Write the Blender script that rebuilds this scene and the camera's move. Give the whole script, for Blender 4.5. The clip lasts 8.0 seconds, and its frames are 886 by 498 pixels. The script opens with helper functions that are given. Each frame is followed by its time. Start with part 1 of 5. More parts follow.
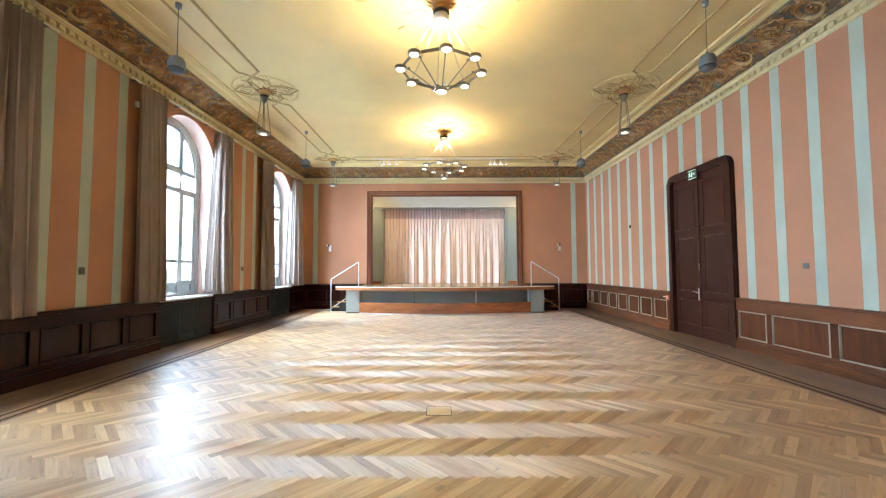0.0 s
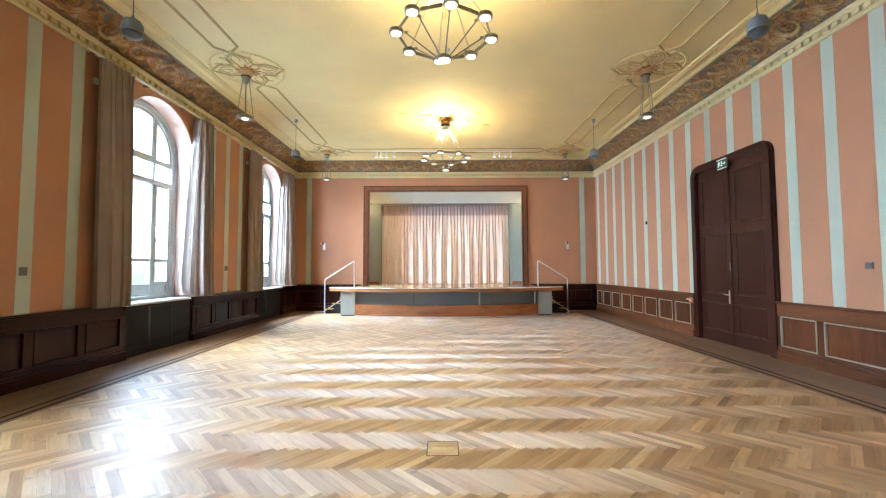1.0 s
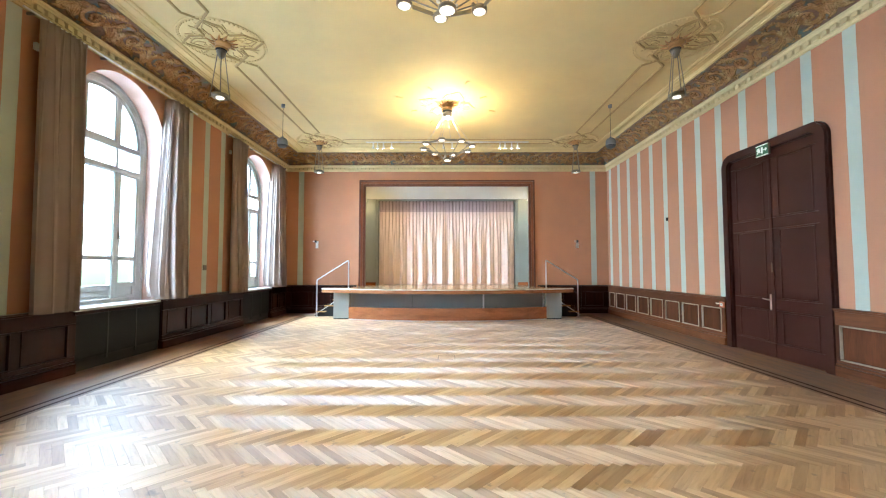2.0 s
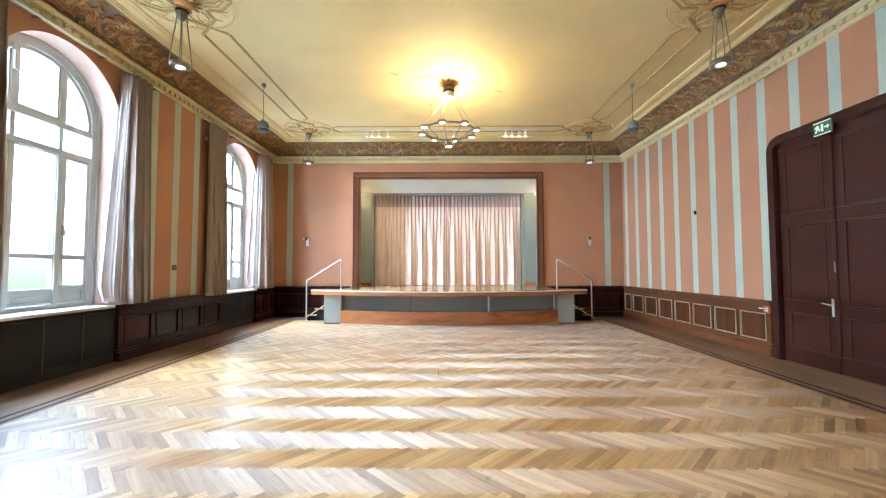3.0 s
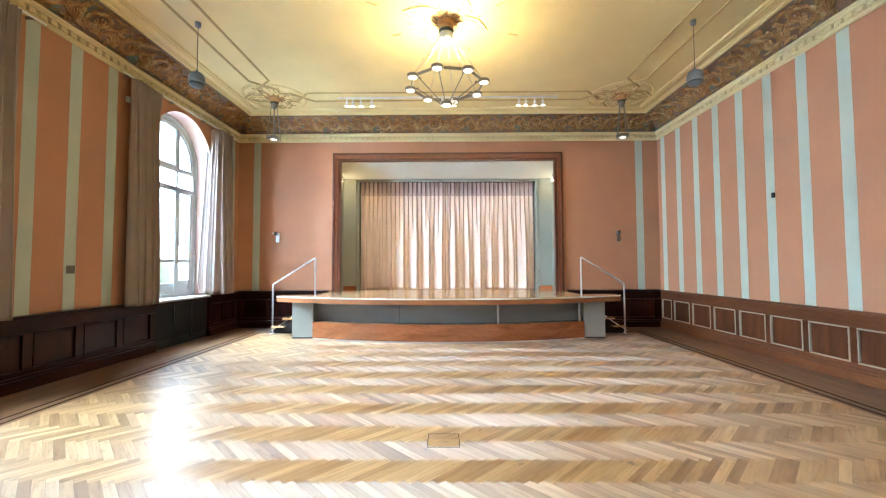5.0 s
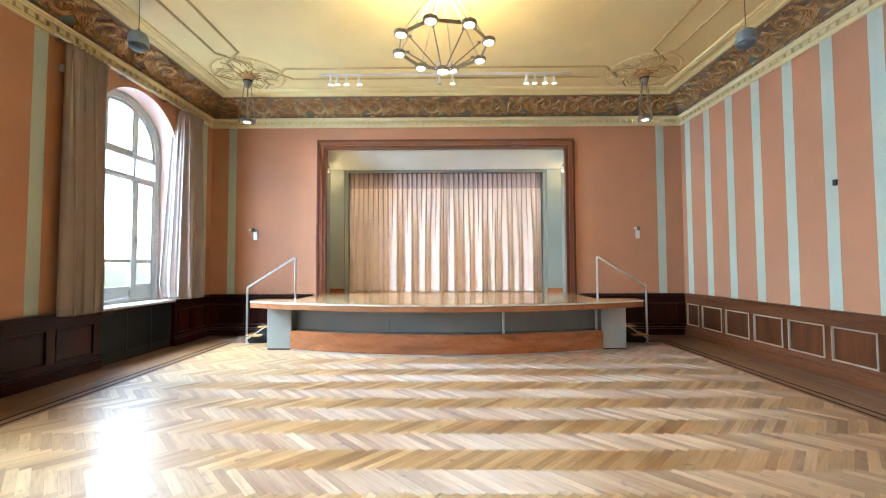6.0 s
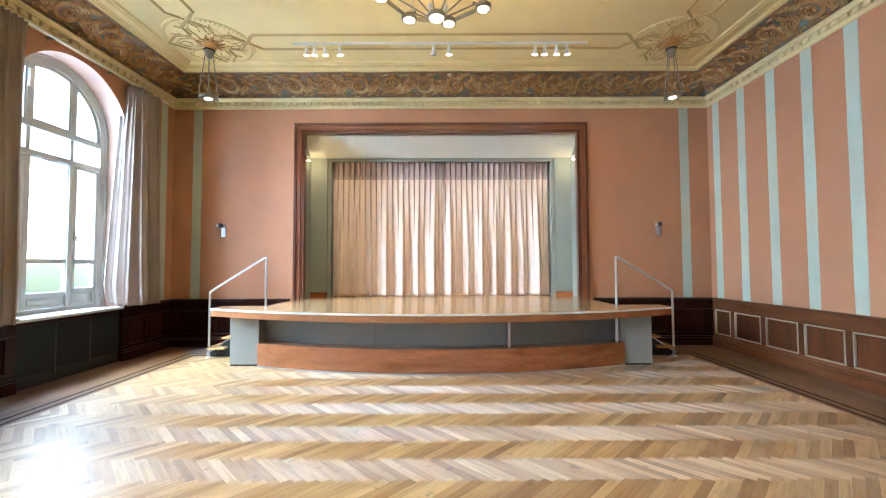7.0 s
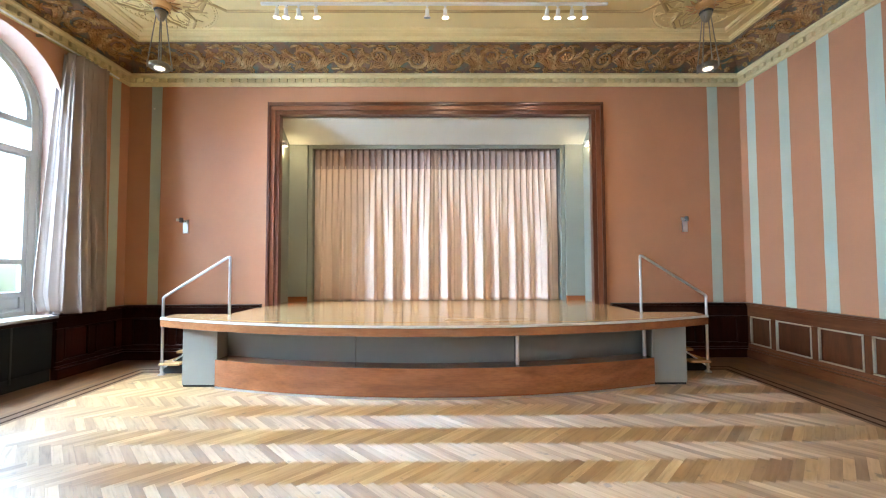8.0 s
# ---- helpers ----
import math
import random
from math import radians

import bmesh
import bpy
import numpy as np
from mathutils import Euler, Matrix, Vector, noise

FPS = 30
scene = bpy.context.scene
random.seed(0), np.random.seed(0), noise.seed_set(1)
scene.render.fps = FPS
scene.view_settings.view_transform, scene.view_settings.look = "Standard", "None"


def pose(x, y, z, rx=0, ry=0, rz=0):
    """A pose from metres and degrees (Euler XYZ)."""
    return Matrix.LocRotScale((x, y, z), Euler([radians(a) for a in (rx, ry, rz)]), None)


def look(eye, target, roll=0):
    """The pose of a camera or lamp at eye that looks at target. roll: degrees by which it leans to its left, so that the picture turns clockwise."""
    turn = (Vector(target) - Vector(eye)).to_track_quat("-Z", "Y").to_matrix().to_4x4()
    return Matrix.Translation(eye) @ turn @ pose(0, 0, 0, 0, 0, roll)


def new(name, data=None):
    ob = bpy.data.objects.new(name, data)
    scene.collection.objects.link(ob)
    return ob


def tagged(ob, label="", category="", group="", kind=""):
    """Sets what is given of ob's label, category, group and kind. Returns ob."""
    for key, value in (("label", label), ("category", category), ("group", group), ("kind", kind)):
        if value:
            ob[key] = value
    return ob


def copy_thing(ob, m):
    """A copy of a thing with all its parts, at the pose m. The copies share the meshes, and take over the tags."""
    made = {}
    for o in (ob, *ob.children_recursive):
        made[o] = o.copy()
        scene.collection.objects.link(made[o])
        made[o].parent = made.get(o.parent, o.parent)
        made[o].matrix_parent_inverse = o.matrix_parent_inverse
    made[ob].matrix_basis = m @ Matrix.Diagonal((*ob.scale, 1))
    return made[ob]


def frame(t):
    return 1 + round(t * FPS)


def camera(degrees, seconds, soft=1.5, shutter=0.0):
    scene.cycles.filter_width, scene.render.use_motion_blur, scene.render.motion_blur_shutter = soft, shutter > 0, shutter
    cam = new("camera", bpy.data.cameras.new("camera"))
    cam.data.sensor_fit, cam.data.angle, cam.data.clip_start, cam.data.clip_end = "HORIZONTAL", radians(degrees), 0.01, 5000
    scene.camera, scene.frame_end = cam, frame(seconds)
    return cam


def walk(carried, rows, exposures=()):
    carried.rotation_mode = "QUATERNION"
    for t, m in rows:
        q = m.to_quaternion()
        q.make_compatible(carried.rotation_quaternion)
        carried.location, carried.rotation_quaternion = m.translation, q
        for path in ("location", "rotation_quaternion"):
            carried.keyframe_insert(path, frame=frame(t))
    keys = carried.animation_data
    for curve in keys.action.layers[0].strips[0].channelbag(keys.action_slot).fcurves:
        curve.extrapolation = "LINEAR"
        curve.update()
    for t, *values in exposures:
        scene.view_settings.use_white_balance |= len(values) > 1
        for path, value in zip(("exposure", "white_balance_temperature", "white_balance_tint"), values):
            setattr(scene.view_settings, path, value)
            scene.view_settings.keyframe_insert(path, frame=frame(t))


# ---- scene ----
cam = camera(96.5, 8.0, soft=1.15)
PATH = [
    (0, (-0.049, -0.345, 1.492), (-0.051, 1.652, 1.594), -0.2),
    (0.5, (-0.058, 0.064, 1.498), (-0.062, 2.062, 1.597), -0.1),
    (1, (-0.093, 0.518, 1.505), (-0.094, 2.515, 1.603), -0.2),
    (1.5, (-0.104, 0.964, 1.506), (-0.106, 2.961, 1.604), -0.1),
    (3, (-0.099, 2.5, 1.519), (-0.11, 4.497, 1.612), -0.1),
    (3.5, (-0.089, 3.022, 1.532), (-0.102, 5.02, 1.622), -0.3),
    (4, (-0.067, 3.581, 1.542), (-0.081, 5.579, 1.632), -0.1),
    (4.5, (-0.049, 4.101, 1.542), (-0.067, 6.099, 1.632), -0.2),
    (6, (0.019, 5.738, 1.594), (0.001, 7.736, 1.675), -0.2),
    (6.5, (0.03, 6.277, 1.605), (0.02, 8.275, 1.685), -0.2),
    (7, (0.037, 6.853, 1.616), (0.037, 8.852, 1.695), -0.2),
    (7.5, (0.047, 7.378, 1.618), (0.054, 9.376, 1.696), -0.3),
    (8, (0.067, 7.884, 1.617), (0.081, 9.883, 1.698), -0.2),
]
walk(cam, [(t, look(eye, target, roll)) for t, eye, target, roll in PATH], [(0, -0.43), (5, -0.46), (8, -0.60)])

# ---- world, daylight and lamps ----
world = bpy.data.worlds.new("sky")
scene.world = world
world.use_nodes = True
wn = world.node_tree
sky = wn.nodes.new("ShaderNodeTexSky")
sky.sky_type, sky.sun_disc, sky.sun_elevation, sky.sun_rotation = "NISHITA", False, radians(38), radians(-90)
wn.links.new(sky.outputs[0], wn.nodes["Background"].inputs[0])
wn.nodes["Background"].inputs[1].default_value = 0.12
SUN = bpy.data.lights.new("sun", "SUN")
SUN.energy, SUN.angle, SUN.color = 0.5, radians(100), (1, 0.95, 0.88)
sun = new("sun", SUN)
sun.matrix_world = look((-30, 6, 24), (0, 6, 0))
DAY, HIGH_SKY, GLOW, DOWN, SPOTS, PEND, STAGE_GLOW = 14500.0, 5000.0, 345.0, 130.0, 210.0, 11.0, 13.0
scene.view_settings.use_white_balance = True
scene.view_settings.white_balance_temperature = 6180

# ---- plan (metres) ----
WX, BY, FY, CZ = 5.48, 14.88, -1.3, 5.40          # side walls, far wall, wall behind the walker, ceiling
DADO, RAILZ = 0.938, 4.84                          # top of the wainscot, foot of the cornice
WINDOWS = (3.22, 7.98, 12.74)                      # middles of the arched windows
WHALF, SPRING = 0.965, 3.785
RECESS = 0.86                                      # half width of the radiator recess
DOOR_Y, DOOR_HALF, DOOR_TOP = 8.16, 1.07, 3.69
DECK = 0.91


def window_lamp(y, size, high, watts, eye, aim):
    lamp = bpy.data.lights.new("daylight", "AREA")
    lamp.shape, lamp.size, lamp.size_y, lamp.energy, lamp.color = "RECTANGLE", size, high, watts, (0.50, 0.74, 1.0)
    ob = new("daylight", lamp)
    ob.matrix_world = look((eye[0], y, eye[1]), (aim[0], y, aim[1]))


# added sky lamps outside: weak at the first window to dim the near end, a strong narrow one for the stage curtain, the
# last runs on past the windows
for wy, wide, share in ((WINDOWS[0], 4.76, 0.6), (WINDOWS[1], 4.76, 1.2), (11.85, 1.7, 2.15), (17.3, 9.2, 0.6)):
    window_lamp(wy, wide, 7.8, DAY * share * wide / 4.76, (-8.2, 6.5), (0, 6.5))
for wy, share in zip(WINDOWS, (0.55, 1.0, 1.2)):
    window_lamp(wy, 4.0, 3.0, HIGH_SKY * share, (-7.2, 5.8), (-3.4, 0.6))


def bulb(x, y, z, watts, colour, radius=0.05, spot=None, target=None, blend=0.6):
    lamp = bpy.data.lights.new("bulb", "SPOT" if spot else "POINT")
    lamp.energy, lamp.color, lamp.shadow_soft_size = watts, colour, radius
    ob = new("bulb", lamp)
    ob.location = (x, y, z)
    if spot:
        lamp.spot_size, lamp.spot_blend = radians(spot), blend
        ob.matrix_world = look((x, y, z), target)


WARM = (1.0, 0.79, 0.44)

# ---- materials ----
def shader(name, rough=0.5, metal=0.0, coat=0.0):
    m = bpy.data.materials.new(name)
    m.use_nodes = True
    b = m.node_tree.nodes["Principled BSDF"]
    b.inputs["Roughness"].default_value, b.inputs["Metallic"].default_value = rough, metal
    b.inputs["Coat Weight"].default_value, b.inputs["Coat Roughness"].default_value = coat, 0.15
    return m, m.node_tree, b


def node(tree, kind, **sockets):
    n = tree.nodes.new("ShaderNode" + kind)
    for key, value in sockets.items():
        n.inputs[key.replace("_", " ")].default_value = value
    return n


def ramp(tree, source, stops):
    r = tree.nodes.new("ShaderNodeValToRGB")
    while len(r.color_ramp.elements) < len(stops):
        r.color_ramp.elements.new(0.5)
    for e, (at, c) in zip(r.color_ramp.elements, stops):
        e.position, e.color = at, (*c, 1)
    tree.links.new(source, r.inputs[0])
    return r.outputs[0]


def mix(tree, kind, fac, a, b):
    n = tree.nodes.new("ShaderNodeMix")
    n.data_type, n.blend_type = "RGBA", kind
    for socket, value in ((n.inputs[0], fac), (n.inputs[6], a), (n.inputs[7], b)):
        if hasattr(value, "is_output"):
            tree.links.new(value, socket)
        elif socket == n.inputs[0]:
            socket.default_value = value
        else:
            socket.default_value = (*value, 1)
    return n.outputs[2]


def bump(tree, b, height, strength, distance=0.01):
    n = node(tree, "Bump", Strength=strength, Distance=distance)
    tree.links.new(height, n.inputs["Height"])
    tree.links.new(n.outputs[0], b.inputs["Normal"])


def vec(tree, scale, source="Object"):
    c = tree.nodes.new("ShaderNodeTexCoord")
    m = tree.nodes.new("ShaderNodeMapping")
    m.inputs["Scale"].default_value = scale
    tree.links.new(c.outputs[source], m.inputs[0])
    return m.outputs[0]


def plain(name, colour, rough=0.5, metal=0.0, grain=60.0, vary=0.12, relief=0.1, coat=0.0, big=1.3, distance=0.004):
    """Paint, plaster, metal: blotches at a large scale, grain at a fine one, a slight relief and uneven gloss."""
    m, t, b = shader(name, rough, metal, coat)
    v = vec(t, (1, 1, 1))
    n1, n2 = node(t, "TexNoise", Scale=big, Detail=5.0), node(t, "TexNoise", Scale=grain, Detail=4.0)
    for n in (n1, n2):
        t.links.new(v, n.inputs["Vector"])
    lo, hi = [c * (1 - vary) for c in colour], [min(1, c * (1 + vary)) for c in colour]
    c1 = ramp(t, n1.outputs[0], ((0.3, lo), (0.7, hi)))
    c2 = ramp(t, n2.outputs[0], ((0.3, [1 - vary * 0.6] * 3), (0.7, [1.0] * 3)))
    t.links.new(mix(t, "MULTIPLY", 1.0, c1, c2), b.inputs["Base Color"])
    r = ramp(t, n1.outputs[0], ((0.25, [max(0.02, rough * 0.85)] * 3), (0.75, [min(1, rough * 1.15)] * 3)))
    t.links.new(r, b.inputs["Roughness"])
    bump(t, b, n2.outputs[0], relief, distance)
    return m


def timber(name, dark, light, rough=0.35, along=(1, 1, 14), coat=0.2, scale=3.0, relief=0.08, mirror=0.5, apart=0.12):
    """Wood with its grain drawn out along the axis whose scale is smallest."""
    m, t, b = shader(name, rough, 0, coat)
    v = vec(t, along)
    info = t.nodes.new("ShaderNodeObjectInfo")
    off = node(t, "VectorMath")
    off.operation = "ADD"
    t.links.new(v, off.inputs[0])
    ten = node(t, "Math")
    ten.operation, ten.inputs[1].default_value = "MULTIPLY", 37.0
    t.links.new(info.outputs["Random"], ten.inputs[0])
    t.links.new(ten.outputs[0], off.inputs[1])
    n1 = node(t, "TexNoise", Scale=scale, Detail=7.0, Distortion=0.6)
    n2 = node(t, "TexNoise", Scale=scale * 9, Detail=3.0)
    for n in (n1, n2):
        t.links.new(off.outputs[0], n.inputs["Vector"])
    c1 = ramp(t, n1.outputs[0], ((0.28, dark), (0.72, light)))
    c2 = ramp(t, n2.outputs[0], ((0.35, [0.78] * 3), (0.6, [1.0] * 3)))
    tone = ramp(t, info.outputs["Random"], ((0.0, [1 - apart] * 3), (1.0, [1 + apart] * 3)))
    t.links.new(mix(t, "MULTIPLY", 1.0, mix(t, "MULTIPLY", 0.8, c1, c2), tone), b.inputs["Base Color"])
    b.inputs["Specular IOR Level"].default_value = mirror
    bump(t, b, n2.outputs[0], relief, 0.002)
    return m


def light_face(name, colour, strength):
    m, t, b = shader(name, 0.4)
    b.inputs["Base Color"].default_value = (*colour, 1)
    b.inputs["Emission Color"].default_value = (*colour, 1)
    b.inputs["Emission Strength"].default_value = strength
    return m


def parquet(name, tones, sheen, varnish=0.9, gloss=0.85):
    m, t, b = shader(name, 0.3, 0, 0.0)
    uv = t.nodes.new("ShaderNodeUVMap")
    uv.uv_map = "grain"
    info, geo = t.nodes.new("ShaderNodeObjectInfo"), t.nodes.new("ShaderNodeNewGeometry")
    add = node(t, "Math")
    add.operation = "ADD"
    t.links.new(info.outputs["Random"], add.inputs[0])
    t.links.new(geo.outputs["Random Per Island"], add.inputs[1])
    frac = node(t, "Math")
    frac.operation = "FRACT"
    t.links.new(add.outputs[0], frac.inputs[0])
    far = node(t, "Math")
    far.operation, far.inputs[1].default_value = "MULTIPLY", 91.0
    t.links.new(frac.outputs[0], far.inputs[0])
    off = node(t, "VectorMath")
    off.operation = "ADD"
    t.links.new(uv.outputs[0], off.inputs[0])
    t.links.new(far.outputs[0], off.inputs[1])
    mp = t.nodes.new("ShaderNodeMapping")
    mp.inputs["Scale"].default_value = (3.0, 34.0, 1)
    t.links.new(off.outputs[0], mp.inputs[0])
    grain = node(t, "TexNoise", Scale=1.0, Detail=7.0, Distortion=0.5)
    fine = node(t, "TexNoise", Scale=6.0, Detail=3.0)
    for n in (grain, fine):
        t.links.new(mp.outputs[0], n.inputs["Vector"])
    tone = ramp(t, frac.outputs[0], tones)
    streak = ramp(t, grain.outputs[0], ((0.28, (0.62, 0.50, 0.40)), (0.46, (0.92, 0.88, 0.84)), (0.62, (1.05, 1.05, 1.05))))
    c = mix(t, "MULTIPLY", 0.75, tone, streak)
    # knots and worn patches
    knot = node(t, "TexNoise", Scale=8.0, Detail=4.0)
    k = ramp(t, knot.outputs[0], ((0.28, (0.22, 0.13, 0.08)), (0.36, (1, 1, 1))))
    c = mix(t, "MULTIPLY", 0.75, c, k)
    worn = node(t, "TexNoise", Scale=0.55, Detail=5.0)
    t.links.new(geo.outputs["Position"], worn.inputs["Vector"])
    t.links.new(geo.outputs["Position"], knot.inputs["Vector"])
    w = ramp(t, worn.outputs[0], ((0.3, (0.88, 0.86, 0.84)), (0.7, (1.04, 1.04, 1.04))))
    t.links.new(mix(t, "MULTIPLY", 1.0, c, w), b.inputs["Base Color"])
    r1 = ramp(t, worn.outputs[0], ((0.3, (0.34,) * 3), (0.7, (0.46,) * 3)))
    r2 = ramp(t, frac.outputs[0], ((0.0, (0.85,) * 3), (1.0, (1.15,) * 3)))
    t.links.new(mix(t, "MULTIPLY", 1.0, r1, r2), b.inputs["Roughness"])
    b.inputs["Coat Weight"].default_value, b.inputs["Coat Roughness"].default_value = varnish, 0.19
    b.inputs["Specular IOR Level"].default_value = gloss
    # sheen of the wood fibres: broad across the grain, narrow along it
    fibre = node(t, "BsdfAnisotropic", Roughness=0.53, Anisotropy=0.52, Rotation=0.0)
    lustre = ramp(t, frac.outputs[0], ((0.0, (0.58, 0.55, 0.50)), (0.45, (0.80, 0.77, 0.72)), (0.8, (0.96, 0.94, 0.90)), (1.0, (1.0, 0.99, 0.96))))
    t.links.new(mix(t, "MULTIPLY", 0.35, lustre, streak), fibre.inputs["Color"])
    tan = t.nodes.new("ShaderNodeTangent")
    tan.direction_type, tan.uv_map = "UV_MAP", "grain"
    t.links.new(tan.outputs[0], fibre.inputs["Tangent"])
    both = t.nodes.new("ShaderNodeMixShader")
    both.inputs[0].default_value = sheen
    t.links.new(b.outputs[0], both.inputs[1])
    t.links.new(fibre.outputs[0], both.inputs[2])
    t.links.new(both.outputs[0], t.nodes["Material Output"].inputs["Surface"])
    bump(t, b, fine.outputs[0], 0.06, 0.001)
    return m


def gilded():
    """Frieze ornament: worn gilding over brown glaze, darker in the lows of its fine relief."""
    m, t, b = shader("gilded plaster", 0.27, 0.22, 0.3)
    v = vec(t, (1, 1, 1))
    info = t.nodes.new("ShaderNodeObjectInfo")
    n1, n2 = node(t, "TexNoise", Scale=5.0, Detail=5.0), node(t, "TexNoise", Scale=40.0, Detail=3.0)
    t.links.new(v, n1.inputs["Vector"])
    t.links.new(v, n2.inputs["Vector"])
    c1 = ramp(t, n1.outputs[0], ((0.25, (0.30, 0.145, 0.055)), (0.5, (0.47, 0.265, 0.115)), (0.75, (0.66, 0.48, 0.24))))
    c2 = ramp(t, n2.outputs[0], ((0.3, (0.7, 0.64, 0.55)), (0.65, (1, 1, 1))))
    t.links.new(mix(t, "MULTIPLY", 0.9, c1, c2), b.inputs["Base Color"])
    bump(t, b, n2.outputs[0], 0.25, 0.006)
    return m


def pane_glass():
    m, t, b = shader("window glass", 0.0)
    b.inputs["Transmission Weight"].default_value, b.inputs["IOR"].default_value = 1.0, 1.45
    b.inputs["Base Color"].default_value = (0.97, 0.99, 0.98, 1)
    return m


TERRA = plain("terracotta wall paint", (0.455, 0.202, 0.10), 0.62, 0, 90, 0.07, 0.25)
# Wall paint made paler and pinker to hold the daylight on the reveals.
REVEAL = plain("reveal paint paled by daylight", (0.47, 0.285, 0.215), 0.6, 0, 90, 0.06, 0.2)
STRIPE = plain("pale sage stripe paint", (0.47, 0.52, 0.43), 0.55, 0, 90, 0.07, 0.2)
CREAM = plain("cream ceiling paint", (0.75, 0.595, 0.28), 0.7, 0, 50, 0.05, 0.12)
# Darker and browner than the ceiling cream, for beads and small-rose strapwork.
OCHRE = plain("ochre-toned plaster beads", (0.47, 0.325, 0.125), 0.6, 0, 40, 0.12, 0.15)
STUCCO = plain("cream stucco", (0.66, 0.54, 0.28), 0.6, 0, 40, 0.08, 0.15)
GOLDLEAF = plain("gilt stucco leaf", (0.50, 0.26, 0.085), 0.34, 0.4, 40, 0.25, 0.2)
def frieze_ground():
    """Dark teal glaze rubbed through to brown."""
    m, t, b = shader("dark teal frieze ground", 0.55)
    v = vec(t, (1, 1, 1))
    n1, n2 = node(t, "TexNoise", Scale=4.5, Detail=5.0), node(t, "TexNoise", Scale=40.0, Detail=3.0)
    for n in (n1, n2):
        t.links.new(v, n.inputs["Vector"])
    c = ramp(t, n1.outputs[0], ((0.44, (0.20, 0.095, 0.042)), (0.58, (0.15, 0.105, 0.060)), (0.68, (0.085, 0.135, 0.110))))
    k = ramp(t, n2.outputs[0], ((0.3, (0.6,) * 3), (0.7, (1,) * 3)))
    t.links.new(mix(t, "MULTIPLY", 0.8, c, k), b.inputs["Base Color"])
    bump(t, b, n1.outputs[0], 0.5, 0.03)
    return m


TEAL = frieze_ground()
GILD = gilded()
# One wood in two colours: window wall's shade and right wall's light put in.
MAHOGANY_SHADED = timber("mahogany, shaded tone", (0.016, 0.0035, 0.002), (0.038, 0.0085, 0.0045), 0.30, (2, 2, 0.25), 0.04, mirror=0.16, apart=0.2)
MAHOGANY_SHADED_RAIL = timber("mahogany rail, shaded tone", (0.016, 0.0035, 0.002), (0.038, 0.0085, 0.0045), 0.28, (2, 0.25, 2), 0.04, mirror=0.16, apart=0.2)
MAHOGANY_LIT = timber("mahogany panelling, lit tone", (0.058, 0.016, 0.006), (0.120, 0.037, 0.013), 0.5, (2, 2, 0.25), 0.0, mirror=0.08, apart=0.3)
MAHOGANY_LIT_RAIL = timber("mahogany rail, lit tone", (0.085, 0.025, 0.009), (0.17, 0.058, 0.021), 0.45, (2, 0.25, 2), 0.0, mirror=0.12, apart=0.15)
# Pale colour stands in for window light caught by the right-wall beads.
BEAD = plain("pale beading with window light in it", (0.42, 0.35, 0.27), 0.4, 0, 60, 0.2, 0.1)
DOORPAINT = plain("oxblood door varnish", (0.038, 0.0095, 0.0055), 0.32, 0, 70, 0.16, 0.04, 0.0)
DOORPAINT.node_tree.nodes["Principled BSDF"].inputs["Specular IOR Level"].default_value = 0.2
CHERRY = timber("red cherry veneer", (0.23, 0.065, 0.022), (0.42, 0.145, 0.050), 0.22, (0.3, 2.2, 2.2), 0.5)
FRAMEDARK = timber("dark stained cherry", (0.095, 0.024, 0.010), (0.118, 0.032, 0.013), 0.3, (1.2, 1.2, 0.3), 0.25, scale=1.5, apart=0.05)
CHERRY_LINTEL = timber("red cherry lintel", (0.17, 0.052, 0.022), (0.215, 0.072, 0.030), 0.3, (0.2, 1.4, 1.4), 0.3, scale=1.5, apart=0.05)
CHERRY_UP = timber("red cherry post", (0.17, 0.052, 0.022), (0.215, 0.072, 0.030), 0.3, (1.4, 1.4, 0.3), 0.3, scale=1.5, apart=0.05)
LIPWOOD = timber("pale cherry edge", (0.29, 0.105, 0.042), (0.42, 0.175, 0.070), 0.25, (0.3, 2.2, 2.2), 0.4)
DECKWOOD = timber("varnished deck boards", (0.54, 0.29, 0.12), (0.72, 0.45, 0.21), 0.17, (0.4, 3.5, 3), 0.5, apart=0.16)
GREYPANEL = plain("grey-green coated panel", (0.33, 0.32, 0.28), 0.38, 0.0, 120, 0.06, 0.05)
NICHEPANEL = plain("satin grey laminate", (0.25, 0.265, 0.25), 0.33, 0.0, 160, 0.03, 0.02, 0.0, 0.4)
SAGEWALL = plain("sage stage wall", (0.275, 0.285, 0.235), 0.6, 0, 80, 0.06, 0.1)
OFFWHITE = plain("off-white stage soffit", (0.64, 0.62, 0.53), 0.6, 0, 80, 0.04, 0.05)
CHROME = plain("brushed steel", (0.80, 0.80, 0.80), 0.34, 1.0, 200, 0.05, 0.03)
NICKEL = plain("satin nickel", (0.30, 0.27, 0.22), 0.34, 1.0, 150, 0.08, 0.03)
PALEROD = plain("pale champagne metal", (0.62, 0.54, 0.40), 0.36, 0.9, 150, 0.06, 0.03)
DARKMETAL = plain("dark grille metal", (0.045, 0.043, 0.042), 0.45, 0.4, 90, 0.15, 0.1)
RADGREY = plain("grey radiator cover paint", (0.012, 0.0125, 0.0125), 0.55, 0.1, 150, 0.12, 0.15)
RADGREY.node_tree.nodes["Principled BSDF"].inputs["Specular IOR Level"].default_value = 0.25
DRAPE = plain("taupe curtain cloth", (0.40, 0.31, 0.27), 0.85, 0, 260, 0.08, 0.35, 0, 2.0)
